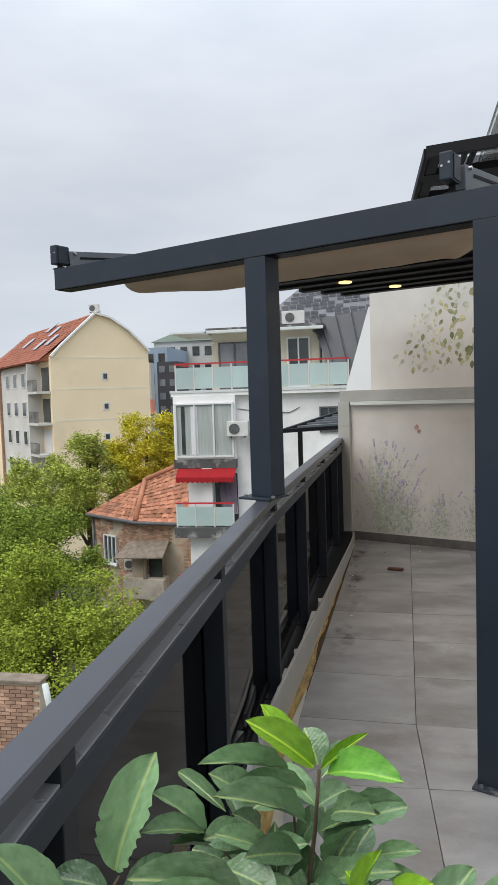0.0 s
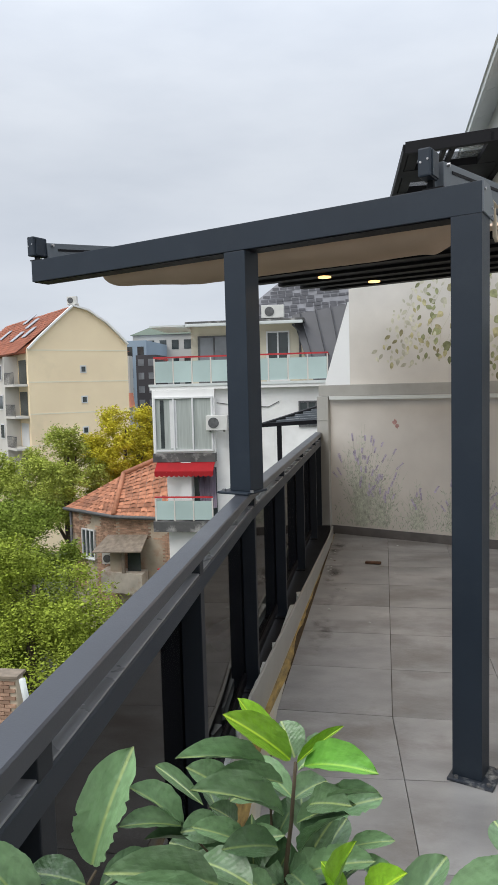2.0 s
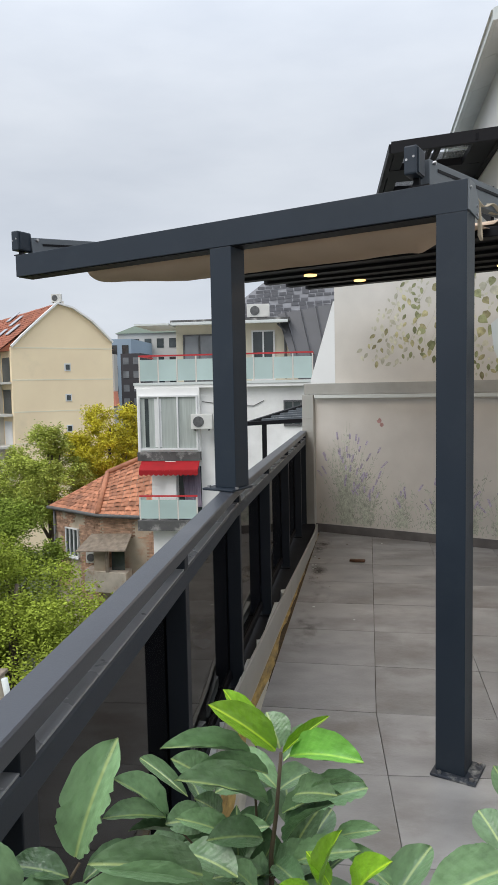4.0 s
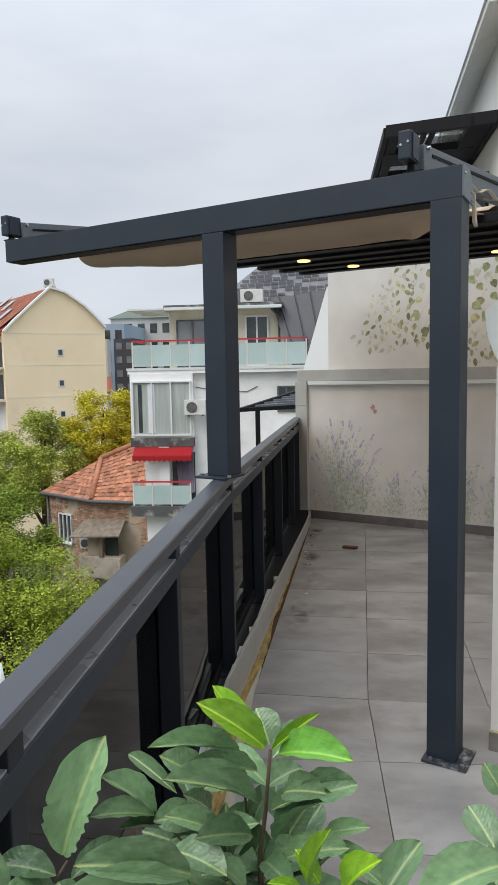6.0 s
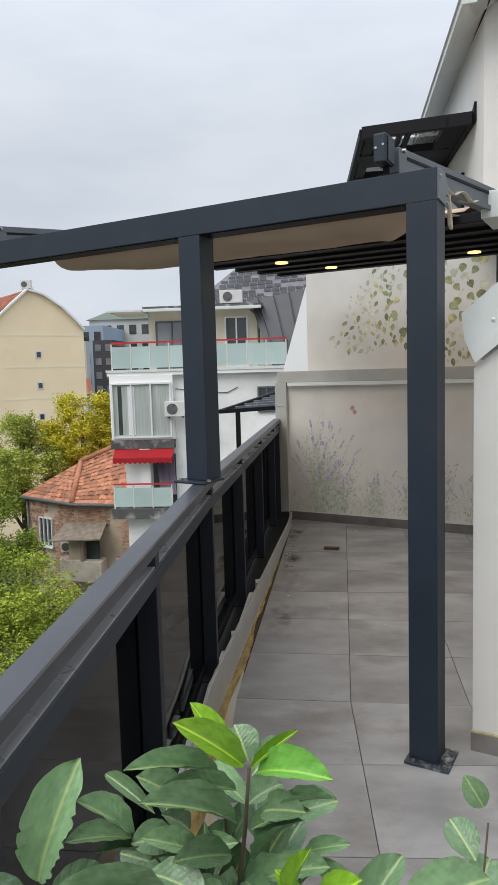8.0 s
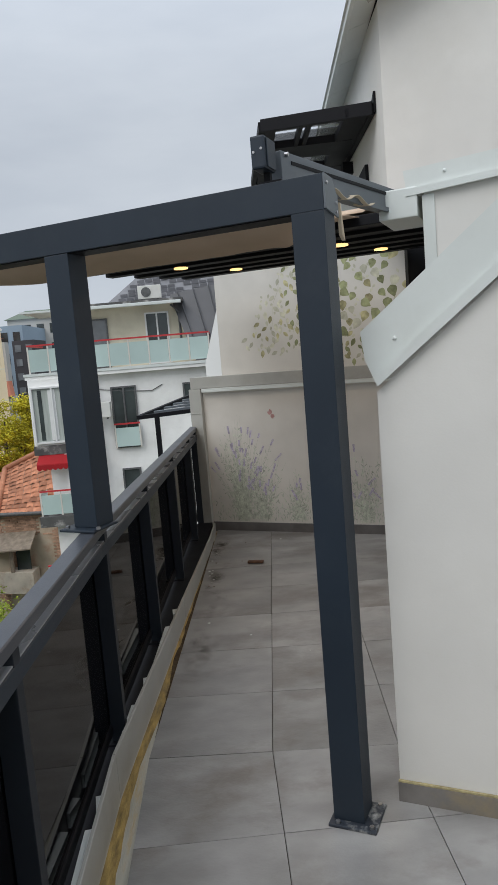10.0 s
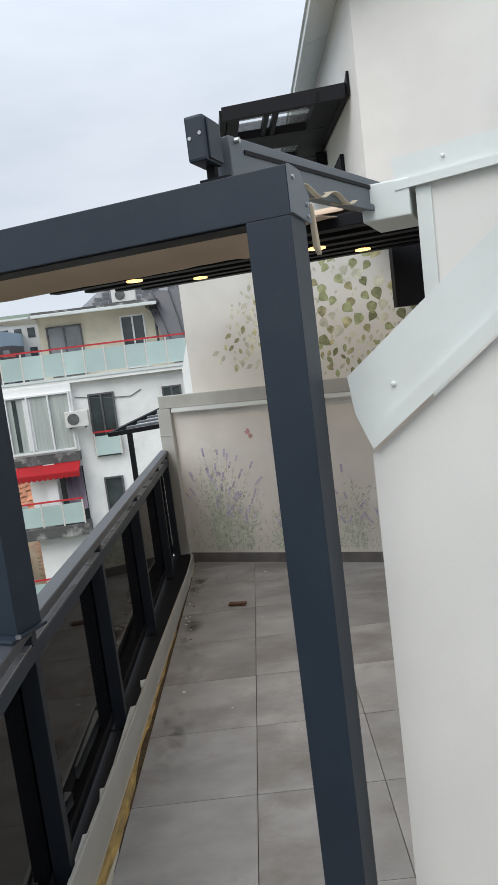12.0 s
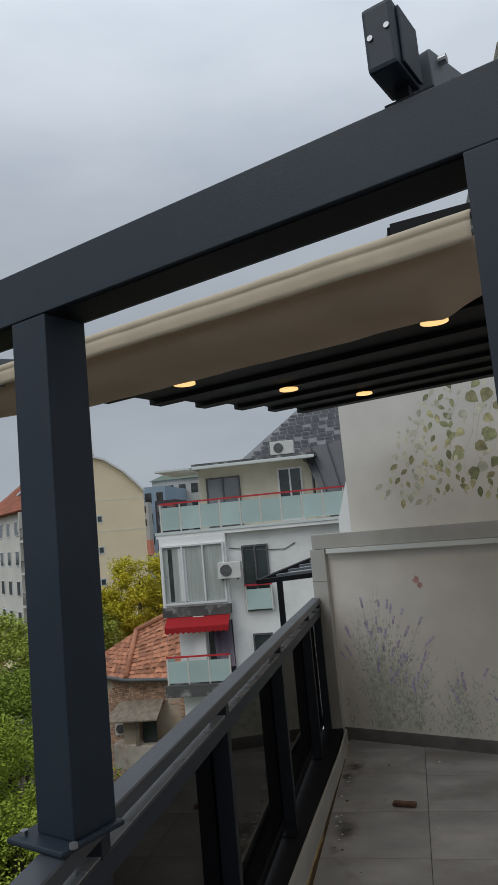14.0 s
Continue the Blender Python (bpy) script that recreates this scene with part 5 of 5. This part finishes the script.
# ---- old brick house ----
bh = thing("old_brick_house", "old house with crumbling plaster, bare brick and terracotta roof", "building")
C0, CL, CR, CB, CB2 = Vector((-11.05, 33.0, 0)), Vector((-14.25, 35.2, 0)), Vector((-7.0, 32.2, 0)), Vector((-6.5, 41, 0)), Vector((-13.0, 42, 0))
EZ = -4.25


def at_z(p, z):
    return Vector((p.x, p.y, z))


part("wall", prism(bmesh.new(), [at_z(p, G) for p in (C0, CR, CB, CB2, CL)], (0, 0, EZ - G)), PLAST, bh, "plastered brick wall, worn bare")
AP, AR = Vector((-11.3, 35.0, -2.55)), Vector((-7.0, 36.6, -0.75))


def roof_face(p0, p1, p2, p3, rows, host, material, tile=0.34):
    """Rows of curved roof tiles between the eave p0-p1 and the ridge p3-p2."""
    bm = bmesh.new()
    n = (p1 - p0).cross(p3 - p0).normalized()
    if n.z < 0:
        n = -n
    for r in range(rows):
        fa, fb = r / rows, (r + 1.12) / rows
        a0, a1 = p0.lerp(p3, fa), p1.lerp(p2, fa)
        b0, b1 = p0.lerp(p3, min(1, fb)), p1.lerp(p2, min(1, fb))
        k = max(1, int((a1 - a0).length / tile))
        for c in range(k):
            q = [a0.lerp(a1, c / k), a0.lerp(a1, (c + 0.97) / k), b0.lerp(b1, (c + 0.97) / k), b0.lerp(b1, c / k)]
            hgt = 0.07 + random.uniform(-0.015, 0.02)
            vs = [bm.verts.new(q[0] + n * 0.02), bm.verts.new((q[0] + q[1]) / 2 + n * hgt), bm.verts.new(q[1] + n * 0.02),
                  bm.verts.new(q[2]), bm.verts.new((q[2] + q[3]) / 2 + n * (hgt - 0.05)), bm.verts.new(q[3])]
            bm.faces.new((vs[0], vs[1], vs[4], vs[5]))
            bm.faces.new((vs[1], vs[2], vs[3], vs[4]))
    return tagged(part("roof_tiles", bm, material, host, "terracotta roof tiles"), kind="stuff")


random.seed(3)
OV = 0.35
e0, eL, eR = at_z(C0, EZ) + Vector((-0.05, -OV, 0)), at_z(CL, EZ) + Vector((-OV, -0.1, 0)), at_z(CR, EZ) + Vector((0.3, -OV, 0))
rf = part("roof_deck", prism(bmesh.new(), [e0, eR, AR, AP], (0, 0.05, -0.06)), WOODT, bh)
part("roof_deck", prism(bmesh.new(), [eL, e0, AP], (0, 0.05, -0.06)), WOODT, bh)
part("roof_deck", prism(bmesh.new(), [eL, AP, AR, at_z(CB, EZ), at_z(CB2, EZ)], (0, 0, -0.06)), ROOFT, bh)
roof_face(e0, eR, AR, AP, 13, rf, ROOFT)
roof_face(eL, e0, AP, AP + (eL - e0) * 0.02, 11, rf, ROOFT)
part("hip_ridge", tube(bmesh.new(), [e0 + Vector((0, 0, 0.06)), AP + Vector((0, 0, 0.08))], [0.13, 0.13], 8), ROOFT, rf)
part("ridge", tube(bmesh.new(), [AP + Vector((0, 0, 0.08)), AR + Vector((0, 0, 0.08))], [0.13, 0.13], 8), ROOFT, rf)
part("gutter", tube(bmesh.new(), [eL + Vector((0, -0.05, -0.05)), e0 + Vector((0, -0.05, -0.05)), eR + Vector((0, -0.05, -0.05))], [0.09] * 3, 8), FAN, bh, "dark eaves gutter")
part("downpipe", tube(bmesh.new(), [at_z(CL, EZ) + Vector((0, -0.15, 0)), at_z(CL, G) + Vector((0, -0.15, 0))], [0.07, 0.07], 8), FAN, bh)
# bare brick patches: courses of single bricks standing proud of the plaster
random.seed(9)
bm = bmesh.new()


def brick_patch(p, q, s0, s1, z0, z1, keep, keep_bias=0.0):
    d = (q - p).normalized()
    nn = Vector((d.y, -d.x, 0))
    if nn.y > 0:
        nn = -nn
    z, row = z0, 0
    while z < z1:
        s = s0 + (0.13 if row % 2 else 0)
        while s < s1:
            if noise.noise(Vector((s * 0.9, z * 0.9, keep))) > -0.16 - 0.3 * keep_bias:
                m = Matrix((d, nn, Vector((0, 0, 1)))).transposed().to_4x4()
                m.translation = at_z(p, 0) + d * s
                box(bm, (0, 0.0, z), (0.24, 0.03 + random.random() * 0.015, z + 0.07), m)
            s += 0.26
        z += 0.085
        row += 1


brick_patch(C0, CR, 0.0, 0.9, -8.2, EZ - 0.25, 1.0, 1.0)
brick_patch(C0, CR, 0.9, 2.4, -5.4, EZ - 0.25, 5.0, 0.2)
brick_patch(C0, CL, 0.0, 1.6, -9.5, -5.0, 6.0, 0.6)
brick_patch(C0, CR, 2.4, 4.0, -9.2, EZ - 0.3, 2.0, 0.7)
brick_patch(C0, CL, 2.6, 3.7, -8.5, EZ - 0.3, 3.0)
brick_patch(C0, CL, 0.0, 3.6, -5.0, EZ - 0.3, 4.0)
tagged(part("bricks", bm, BRICK, bh, "bare red bricks where plaster fell"), kind="stuff")
# window on the left wall
dl = (CL - C0).normalized()
wm = Matrix((-dl, Vector((dl.y, -dl.x, 0)) * (1 if dl.y < 0 else 1), Vector((0, 0, 1)))).transposed().to_4x4()
wm.translation = CL
hw = thing("brick_house_window", "white casement window in the old plaster wall", "window", m=wm)
window(hw, 0.95, 2.05, -6.75, -5.25, -0.02, 3, WIND, FRAMEW, 0.08, True)
# little enclosed balcony with board roof
BAYM = mat("worn_pale_plaster", (0.55, 0.49, 0.41), 0.92, 0, 0.2, 1.5, 0.3, 12, 0.2, stain=(0.36, 0.22, 0.15), stain_amt=0.9, stain_scale=1.2)
bl = part("bay", prism(bmesh.new(), [(-11.7, 32.2, -7.9), (-9.5, 31.6, -7.9), (-9.5, 32.6, -7.9), (-11.7, 33.2, -7.9)], (0, 0, 1.0)), BAYM, bh, "worn balcony parapet")
part("board_roof", prism(bmesh.new(), [(-12.0, 31.9, -5.95), (-9.4, 31.3, -5.75), (-9.4, 32.5, -5.2), (-11.6, 33.1, -5.35)], (0, 0, 0.06)), WOODT, bl, "weathered board roof")
part("bay_post", mbox((-10.55, 31.85, -6.9), (-10.40, 32.0, -5.8)), WOODT, bl)
part("bay_panel", mbox((-11.2, 32.15, -6.9), (-10.56, 32.2, -5.75)), PLAST, bl)
part("bay_opening", mbox((-10.38, 32.3, -6.9), (-9.75, 32.36, -5.7)), WIND, bl)
ac_unit(Matrix.Translation((-11.9, 33.3, -6.75)), "white air conditioner unit on old brick house", 0.7, 0.55)

# ---- brick stub in front of the trees ----
bs = thing("brick_gable", "weathered brick gable with brown cap and pale drain pipe", "building")
part("core", mbox((-10.5, 14.0, G), (-6.98, 14.3, -4.35)), PLAST, bs)
part("cap", mbox((-10.6, 13.93, -4.345), (-6.93, 14.36, -4.27), 0.015), WOODT, bs, "weathered brown cap")
part("drain_pipe", tube(bmesh.new(), [(-6.80, 13.9, -4.3), (-6.72, 13.9, -4.8), (-6.78, 13.9, -6.0), (-6.78, 13.9, G)], [0.07] * 4, 8), COPING, bs, "pale drain pipe")
bm = bmesh.new()
random.seed(14)
z, row = -7.2, 0
while z < -4.42:
    x = -10.4 + (0.13 if row % 2 else 0)
    while x < -7.15:
        box(bm, (x, 13.965, z), (x + 0.245, 14.0, z + 0.07))
        x += 0.262
    z += 0.085
    row += 1
tagged(part("bricks", bm, BRICK, bs), kind="stuff")

# ---- pale yellow block ----
yb = thing("yellow_apartment_block", "pale yellow apartment block with red tiled roof and balconies", "building")
Y0, YR, YL = Vector((-27.85, 60, 0)), Vector((-20.7, 66.4, 0)), Vector((-42.0, 75.6, 0))
YB = YL + (YR - Y0)
part("wall", prism(bmesh.new(), [at_z(p, G) for p in (Y0, YR, YB, YL)], (0, 0, 5.75 - G)), YELL, yb)
gm = Y0.lerp(YR, 0.45)
back = (YL - Y0)
bm = bmesh.new()
gp = [(0.0, 5.76), (0.10, 6.75), (0.28, 8.35), (0.45, 9.8), (0.60, 9.45), (0.78, 8.35), (0.90, 7.3), (1.0, 6.3), (1.0, 5.76)]
prism(bm, [at_z(Y0.lerp(YR, f), z) for f, z in gp], back * 0.02)
part("gable", bm, YELL, yb)
bm = bmesh.new()
ins = back * 0.021
prism(bm, [at_z(Y0.lerp(YR, f), z) + ins for f, z in [(-0.10, 5.45)] + gp[1:] + [(1.05, 5.7)]], back * 0.97)
ry = part("roof", bm, ROOFY, yb, "orange red tiled roof")
bd = back.normalized()
p_e, p_r = at_z(Y0.lerp(YR, -0.10), 5.5), at_z(gm, 9.85)
roof_face(p_e + bd * 0.3, p_e + back, p_r + back, p_r + bd * 0.3, 16, ry, ROOFY, 0.6)
for i in range(len(gp) - 2):
    (fa, za), (fb, zb) = gp[i], gp[i + 1]
    part("verge", beam(bmesh.new(), at_z(Y0.lerp(YR, fa), za + 0.08) - bd * 0.12, at_z(Y0.lerp(YR, fb), zb + 0.08) - bd * 0.12, 0.4, 0.16), WHITEB, yb, "white verge")
for f, g in ((0.16, 0.35), (0.32, 0.62), (0.30, 0.30), (0.50, 0.80), (0.62, 0.45)):
    a = p_e.lerp(p_r, g) + back * f
    b = p_e.lerp(p_r, g + 0.22) + back * f
    part("roof_window", prism(bmesh.new(), [a + Vector((0, 0, 0.15)), a + bd * 1.1 + Vector((0, 0, 0.15)), b + bd * 1.1 + Vector((0, 0, 0.15)), b + Vector((0, 0, 0.15))], (0, 0, 0.08)), SKYL, ry, "pale roof window")
ac_unit(Matrix.Translation((gm.x - 0.5, gm.y + 0.3, 9.98)), "white air conditioner unit on the gable ridge", 0.95, 0.75)
ym = Matrix((( YR - Y0).normalized(), -bd * -1, Vector((0, 0, 1)))).transposed().to_4x4()
ym.translation = Y0
GW = (YR - Y0).length
for z in (4.0, 1.15, -1.75):
    w = part("window", mbox((GW * 0.50, -0.05, z - 0.35), (GW * 0.50 + 0.6, 0.1, z + 0.35), 0, ym), FRAMEW, yb)
    part("pane", mbox((GW * 0.50 + 0.12, -0.07, z - 0.24), (GW * 0.50 + 0.5, -0.055, z + 0.24), 0, ym), WIND, w)
for z in (5.75, 2.85, -0.05, -2.95):
    part("string_course", mbox((0.0, -0.015, z - 0.06), (GW, 0.0, z + 0.06), 0, ym), YELL_L, yb)
yl = Matrix((bd, Vector((bd.y, -bd.x, 0)), Vector((0, 0, 1)))).transposed().to_4x4()
if (yl.to_3x3() @ Vector((0, 1, 0))).dot(YR - Y0) < 0:
    yl = Matrix((bd, -Vector((bd.y, -bd.x, 0)), Vector((0, 0, 1)))).transposed().to_4x4()
yl.translation = Y0
for i, z in enumerate((2.7, -0.2, -3.1, -6.0)):
    part("floor_wall", mbox((3.2, -0.25, z - 0.3), (17, -0.02, z + 2.6), 0, yl), GREYF, yb)
    bc = part("balcony", mbox((0.2, -1.3, z - 0.22), (3.0, -0.02, z), 0, yl), GREYF, yb)
    part("opening", mbox((0.5, -0.04, z + 0.02), (2.7, -0.021, z + 2.2), 0, yl), WIND if i != 2 else FRAMEW, bc)
    for k in range(9):
        part("baluster", mbox((0.2 + k * 0.34, -1.3, z), (0.24 + k * 0.34, -1.26, z + 1.0), 0, yl), FAN, bc)
    part("handrail", mbox((0.2, -1.3, z + 1.0), (3.0, -1.25, z + 1.06), 0, yl), FAN, bc)
    part("parapet", mbox((1.7, -1.24, z), (3.0, -1.18, z + 0.95), 0, yl), GREYF, bc)
    part("side_wall", mbox((3.0, -1.3, z - 0.3), (3.19, -0.02, z + 2.6), 0, yl), GREYF, bc)
    for x in (4.2, 7.4, 10.5, 13.5):
        w = part("window", mbox((x, -0.32, z + 0.5), (x + 1.3, -0.26, z + 2.0), 0, yl), FRAMEW, yb)
        part("pane", mbox((x + 0.1, -0.335, z + 0.6), (x + 1.2, -0.322, z + 1.9), 0, yl), WIND, w)
part("party_wall", mbox((17.0, -0.5, G), (17.4, 0.0, 5.4), 0, yl), BRICK, yb)
part("chimney", mbox((GW * 0.47, 0.3, 9.2), (GW * 0.47 + 0.6, 0.8, 10.15), 0, ym), GREYF, yb)

# ---- distant houses ----
FARW = mat("far_pale_facade", (0.48, 0.47, 0.44), 0.9, 0, 0.1, 0.05, 0, 1)
FARB = mat("far_blue_facade", (0.30, 0.38, 0.46), 0.9, 0, 0.1, 0.05, 0, 1)
FARD = mat("far_dark_facade", (0.06, 0.055, 0.06), 0.8, 0, 0.15, 0.05, 0, 1)
FARG = mat("far_green_roof", (0.12, 0.15, 0.115), 0.9, 0, 0.2, 0.05, 0, 1)


def far_house(x0, x1, y, z1, roof_z, material, roof_m, label, rows, cols, win=None, depth=12, storey=3.0):
    h = thing("distant_house", label, "building", "distant houses")
    part("wall", mbox((x0, y, G), (x1, y + depth, z1)), material, h)
    if roof_m:
        part("roof", prism(bmesh.new(), [(x0 - 0.4, y - 0.4, z1), (x1 + 0.4, y - 0.4, z1), (x1 - 1.5, y + 5, roof_z), (x0 + 1.5, y + 5, roof_z)], (0, 0.5 * depth, 0)), roof_m, h)
    for r in range(rows):
        for c in range(cols):
            w = (x1 - x0) / cols
            x = x0 + w * c + w * 0.22
            part("window", mbox((x, y - 0.06, z1 - (r + 0.8) * storey), (x + w * 0.56, y - 0.01, z1 - (r + 0.3) * storey)), win or WIND, h)


far_house(-34.0, -24.0, 112, 10.9, 12.6, FARW, FARG, "distant pale house with a green roof", 5, 5)
far_house(-33.5, -28.4, 100, 9.2, 10.2, FARB, None, "distant pale blue apartment block", 5, 3)
far_house(-28.8, -25.9, 96, 6.85, 8, FARD, None, "distant dark clad apartment block", 8, 2, WING, 6, 1.9)
far_house(-33.6, -27.9, 90, 6.5, 7, FARW, None, "distant white block with dark window bands", 2, 4, WIND, 1.5, 1.7)
far_house(-30.5, -26.2, 84, -0.2, 1.6, FARW, ROOFY, "distant low house with orange roof", 2, 3, None, 3)
far_house(-60, -36, 130, 9, 11, FARW, ROOFY, "distant pale apartment row with orange roof", 5, 9)
far_house(-22, -6, 118, 10.6, 12.0, FARW, FARG, "distant pale house with green mansard roof", 5, 7)
far_house(-4, 20, 125, 8, 11, FARW, ROOFY, "distant pale apartment row under orange roof", 5, 9)

# ---- trees ----
BARK = mat("tree_bark", (0.09, 0.07, 0.05), 0.95, 0, 0.35, 5, 0.5, 30)


def foliage(name, c, var=0.3):
    m = mat(name, c, 0.75, 0, var, 0.6, 0, 1, 0.08, island=0.32)
    m.node_tree.nodes["Principled BSDF"].inputs["Transmission Weight"].default_value = 0.0
    return m


F_GREEN = foliage("fresh_green_foliage", (0.262, 0.320, 0.044))
F_DARK = foliage("deep_green_foliage", (0.215, 0.280, 0.046))
F_OLIVE = foliage("olive_foliage", (0.37, 0.42, 0.085))
F_YELLOW = foliage("autumn_yellow_foliage", (0.56, 0.50, 0.05))


def tree(name, x, y, top, rxy, depth, material, leaves, size, seed, label, lobes=26):
    """A trunk with limbs and a ragged crown of single leaves in clumps."""
    rnd = np.random.RandomState(seed)
    t = thing(name, label, "tree", m=Matrix.Translation((x, y, G)))
    H = top - G
    cz = H - depth / 2
    part("trunk", tube(bmesh.new(), [(0, 0, 0), (0.15, 0.1, H * 0.35), (0.05, -0.1, H * 0.62), (0.2, 0.1, H * 0.86)], [0.34, 0.27, 0.17, 0.05], 9), BARK, t, "brown trunk")
    cen = []
    for k in range(lobes):
        d = rnd.normal(size=3)
        d /= np.linalg.norm(d)
        rr = rnd.uniform(0.45, 0.92)
        cen.append((d[0] * rxy * rr, d[1] * rxy * rr, cz + d[2] * depth / 2 * rr * (0.95 if d[2] > 0 else 1.0)))
    for k in range(7):
        c = cen[k]
        z0 = H * (0.4 + 0.05 * k)
        part("limb", tube(bmesh.new(), [(0.1, 0, z0), (c[0] * 0.5, c[1] * 0.5, (z0 + c[2]) / 2 + 0.3), (c[0] * 0.9, c[1] * 0.9, c[2])], [0.12, 0.08, 0.03], 6), BARK, t)
    per = leaves // lobes
    pts = []
    for c in cen:
        r = rxy * rnd.uniform(0.24, 0.42)
        twigs = rnd.normal(size=(max(6, per // 22), 3))
        twigs /= np.linalg.norm(twigs, axis=1)[:, None]
        twigs *= (r * rnd.uniform(0.35, 1.05, size=(len(twigs), 1)))
        idx = rnd.randint(0, len(twigs), per)
        q = twigs[idx] + rnd.normal(size=(per, 3)) * r * 0.16
        q[:, 2] *= 0.85
        pts.append(q + np.array(c))
    pts = np.concatenate(pts)
    n = len(pts)
    a = rnd.normal(size=(n, 3))
    a[:, 2] *= 0.45
    a /= np.linalg.norm(a, axis=1)[:, None]
    b = rnd.normal(size=(n, 3))
    b[:, 2] *= 0.5
    b -= (a * b).sum(1)[:, None] * a
    b /= np.linalg.norm(b, axis=1)[:, None]
    s = size * rnd.uniform(0.6, 1.3, size=(n, 1))
    verts = np.stack([pts - a * s, pts + b * s * 0.5, pts + a * s, pts - b * s * 0.5], 1).reshape(-1, 3)
    me = bpy.data.meshes.new("crown")
    me.from_pydata(verts.tolist(), [], np.arange(4 * n).reshape(-1, 4).tolist())
    me.materials.append(material)
    o = new("crown", me)
    o.parent = t
    tagged(o, kind="stuff")
    return t


tree("green_tree", -9.0, 18.8, -2.2, 2.6, 8.5, F_GREEN, 90000, 0.052, 1, "tall fresh green deciduous tree in the courtyard", 50)
tree("green_tree", -11.6, 18.2, -2.0, 2.5, 8.0, F_GREEN, 45000, 0.055, 2, "fresh green tree beside the brick gable", 30)
tree("green_tree", -13.4, 26.5, -0.75, 2.7, 8.5, F_DARK, 70000, 0.062, 3, "deep green deciduous tree with dense crown", 46)
tree("green_tree", -17.2, 27.5, -0.3, 3.0, 8.5, F_DARK, 40000, 0.065, 4, "deep green tree in the courtyard row", 34)
tree("olive_tree", -15.9, 38.5, 0.0, 2.4, 7.0, F_OLIVE, 34000, 0.075, 6, "thin olive green tree turning yellow", 36)
tree("yellow_tree", -13.4, 41.5, 1.5, 2.4, 6.5, F_YELLOW, 38000, 0.08, 7, "autumn yellow tree between the houses", 36)
tree("olive_tree", -19.5, 40.5, -0.8, 2.6, 7.0, F_OLIVE, 30000, 0.08, 8, "olive green tree before the yellow block", 30)
tree("green_tree", -7.2, 20.6, -5.3, 1.9, 5.0, F_GREEN, 34000, 0.055, 9, "low green tree beneath the old house", 26)


# the neighbourhood as one, turned and set to its distance from the terrace
NEIGHBOURHOOD = Matrix.Translation((0.002, 0, -0.176)) @ Matrix.Rotation(0.0019, 4, "Z") @ Matrix.Diagonal((1, 0.976, 0.983, 1))
for ob in [o for o in bpy.data.objects if o not in AROUND and o.parent is None and o not in (ground, own)]:
    ob.matrix_world = NEIGHBOURHOOD @ ob.matrix_world

# ---- floor tiles ----
TS = 0.556
NEAR = Matrix.Translation((0.254, 3.489, 0)) @ Matrix.Rotation(radians(1.5), 4, "Z") @ Matrix.Diagonal((1, 0.965, 1, 1))


def tile_corner(i, j):
    """Joint crossings: the courses bend slightly where the terrace widens."""
    return (GRID if j >= 0 else NEAR) @ Vector((i * TS, j * TS, 0))


random.seed(8)
JOINT = 0.0013
for i in range(-1, 9):
    for j in range(-8, 9):
        c = (tile_corner(i, j) + tile_corner(i + 1, j + 1)) / 2
        if c.y > 8.4 or c.y < -1.2 or (c - EW0).dot(V) > 0.42:
            continue
        q = [tile_corner(*k) - c for k in ((i, j), (i + 1, j), (i + 1, j + 1), (i, j + 1))]
        q = [p * (1 - JOINT * 1.9 / p.length) for p in q]
        bm = prism(bmesh.new(), [p - Vector((0, 0, 0.012)) for p in q], (0, 0, 0.012))
        o = part("tile", bm, TILE, slab)
        o.matrix_world = Matrix.Translation(c + Vector((0, 0, random.uniform(-0.0006, 0.0006))))
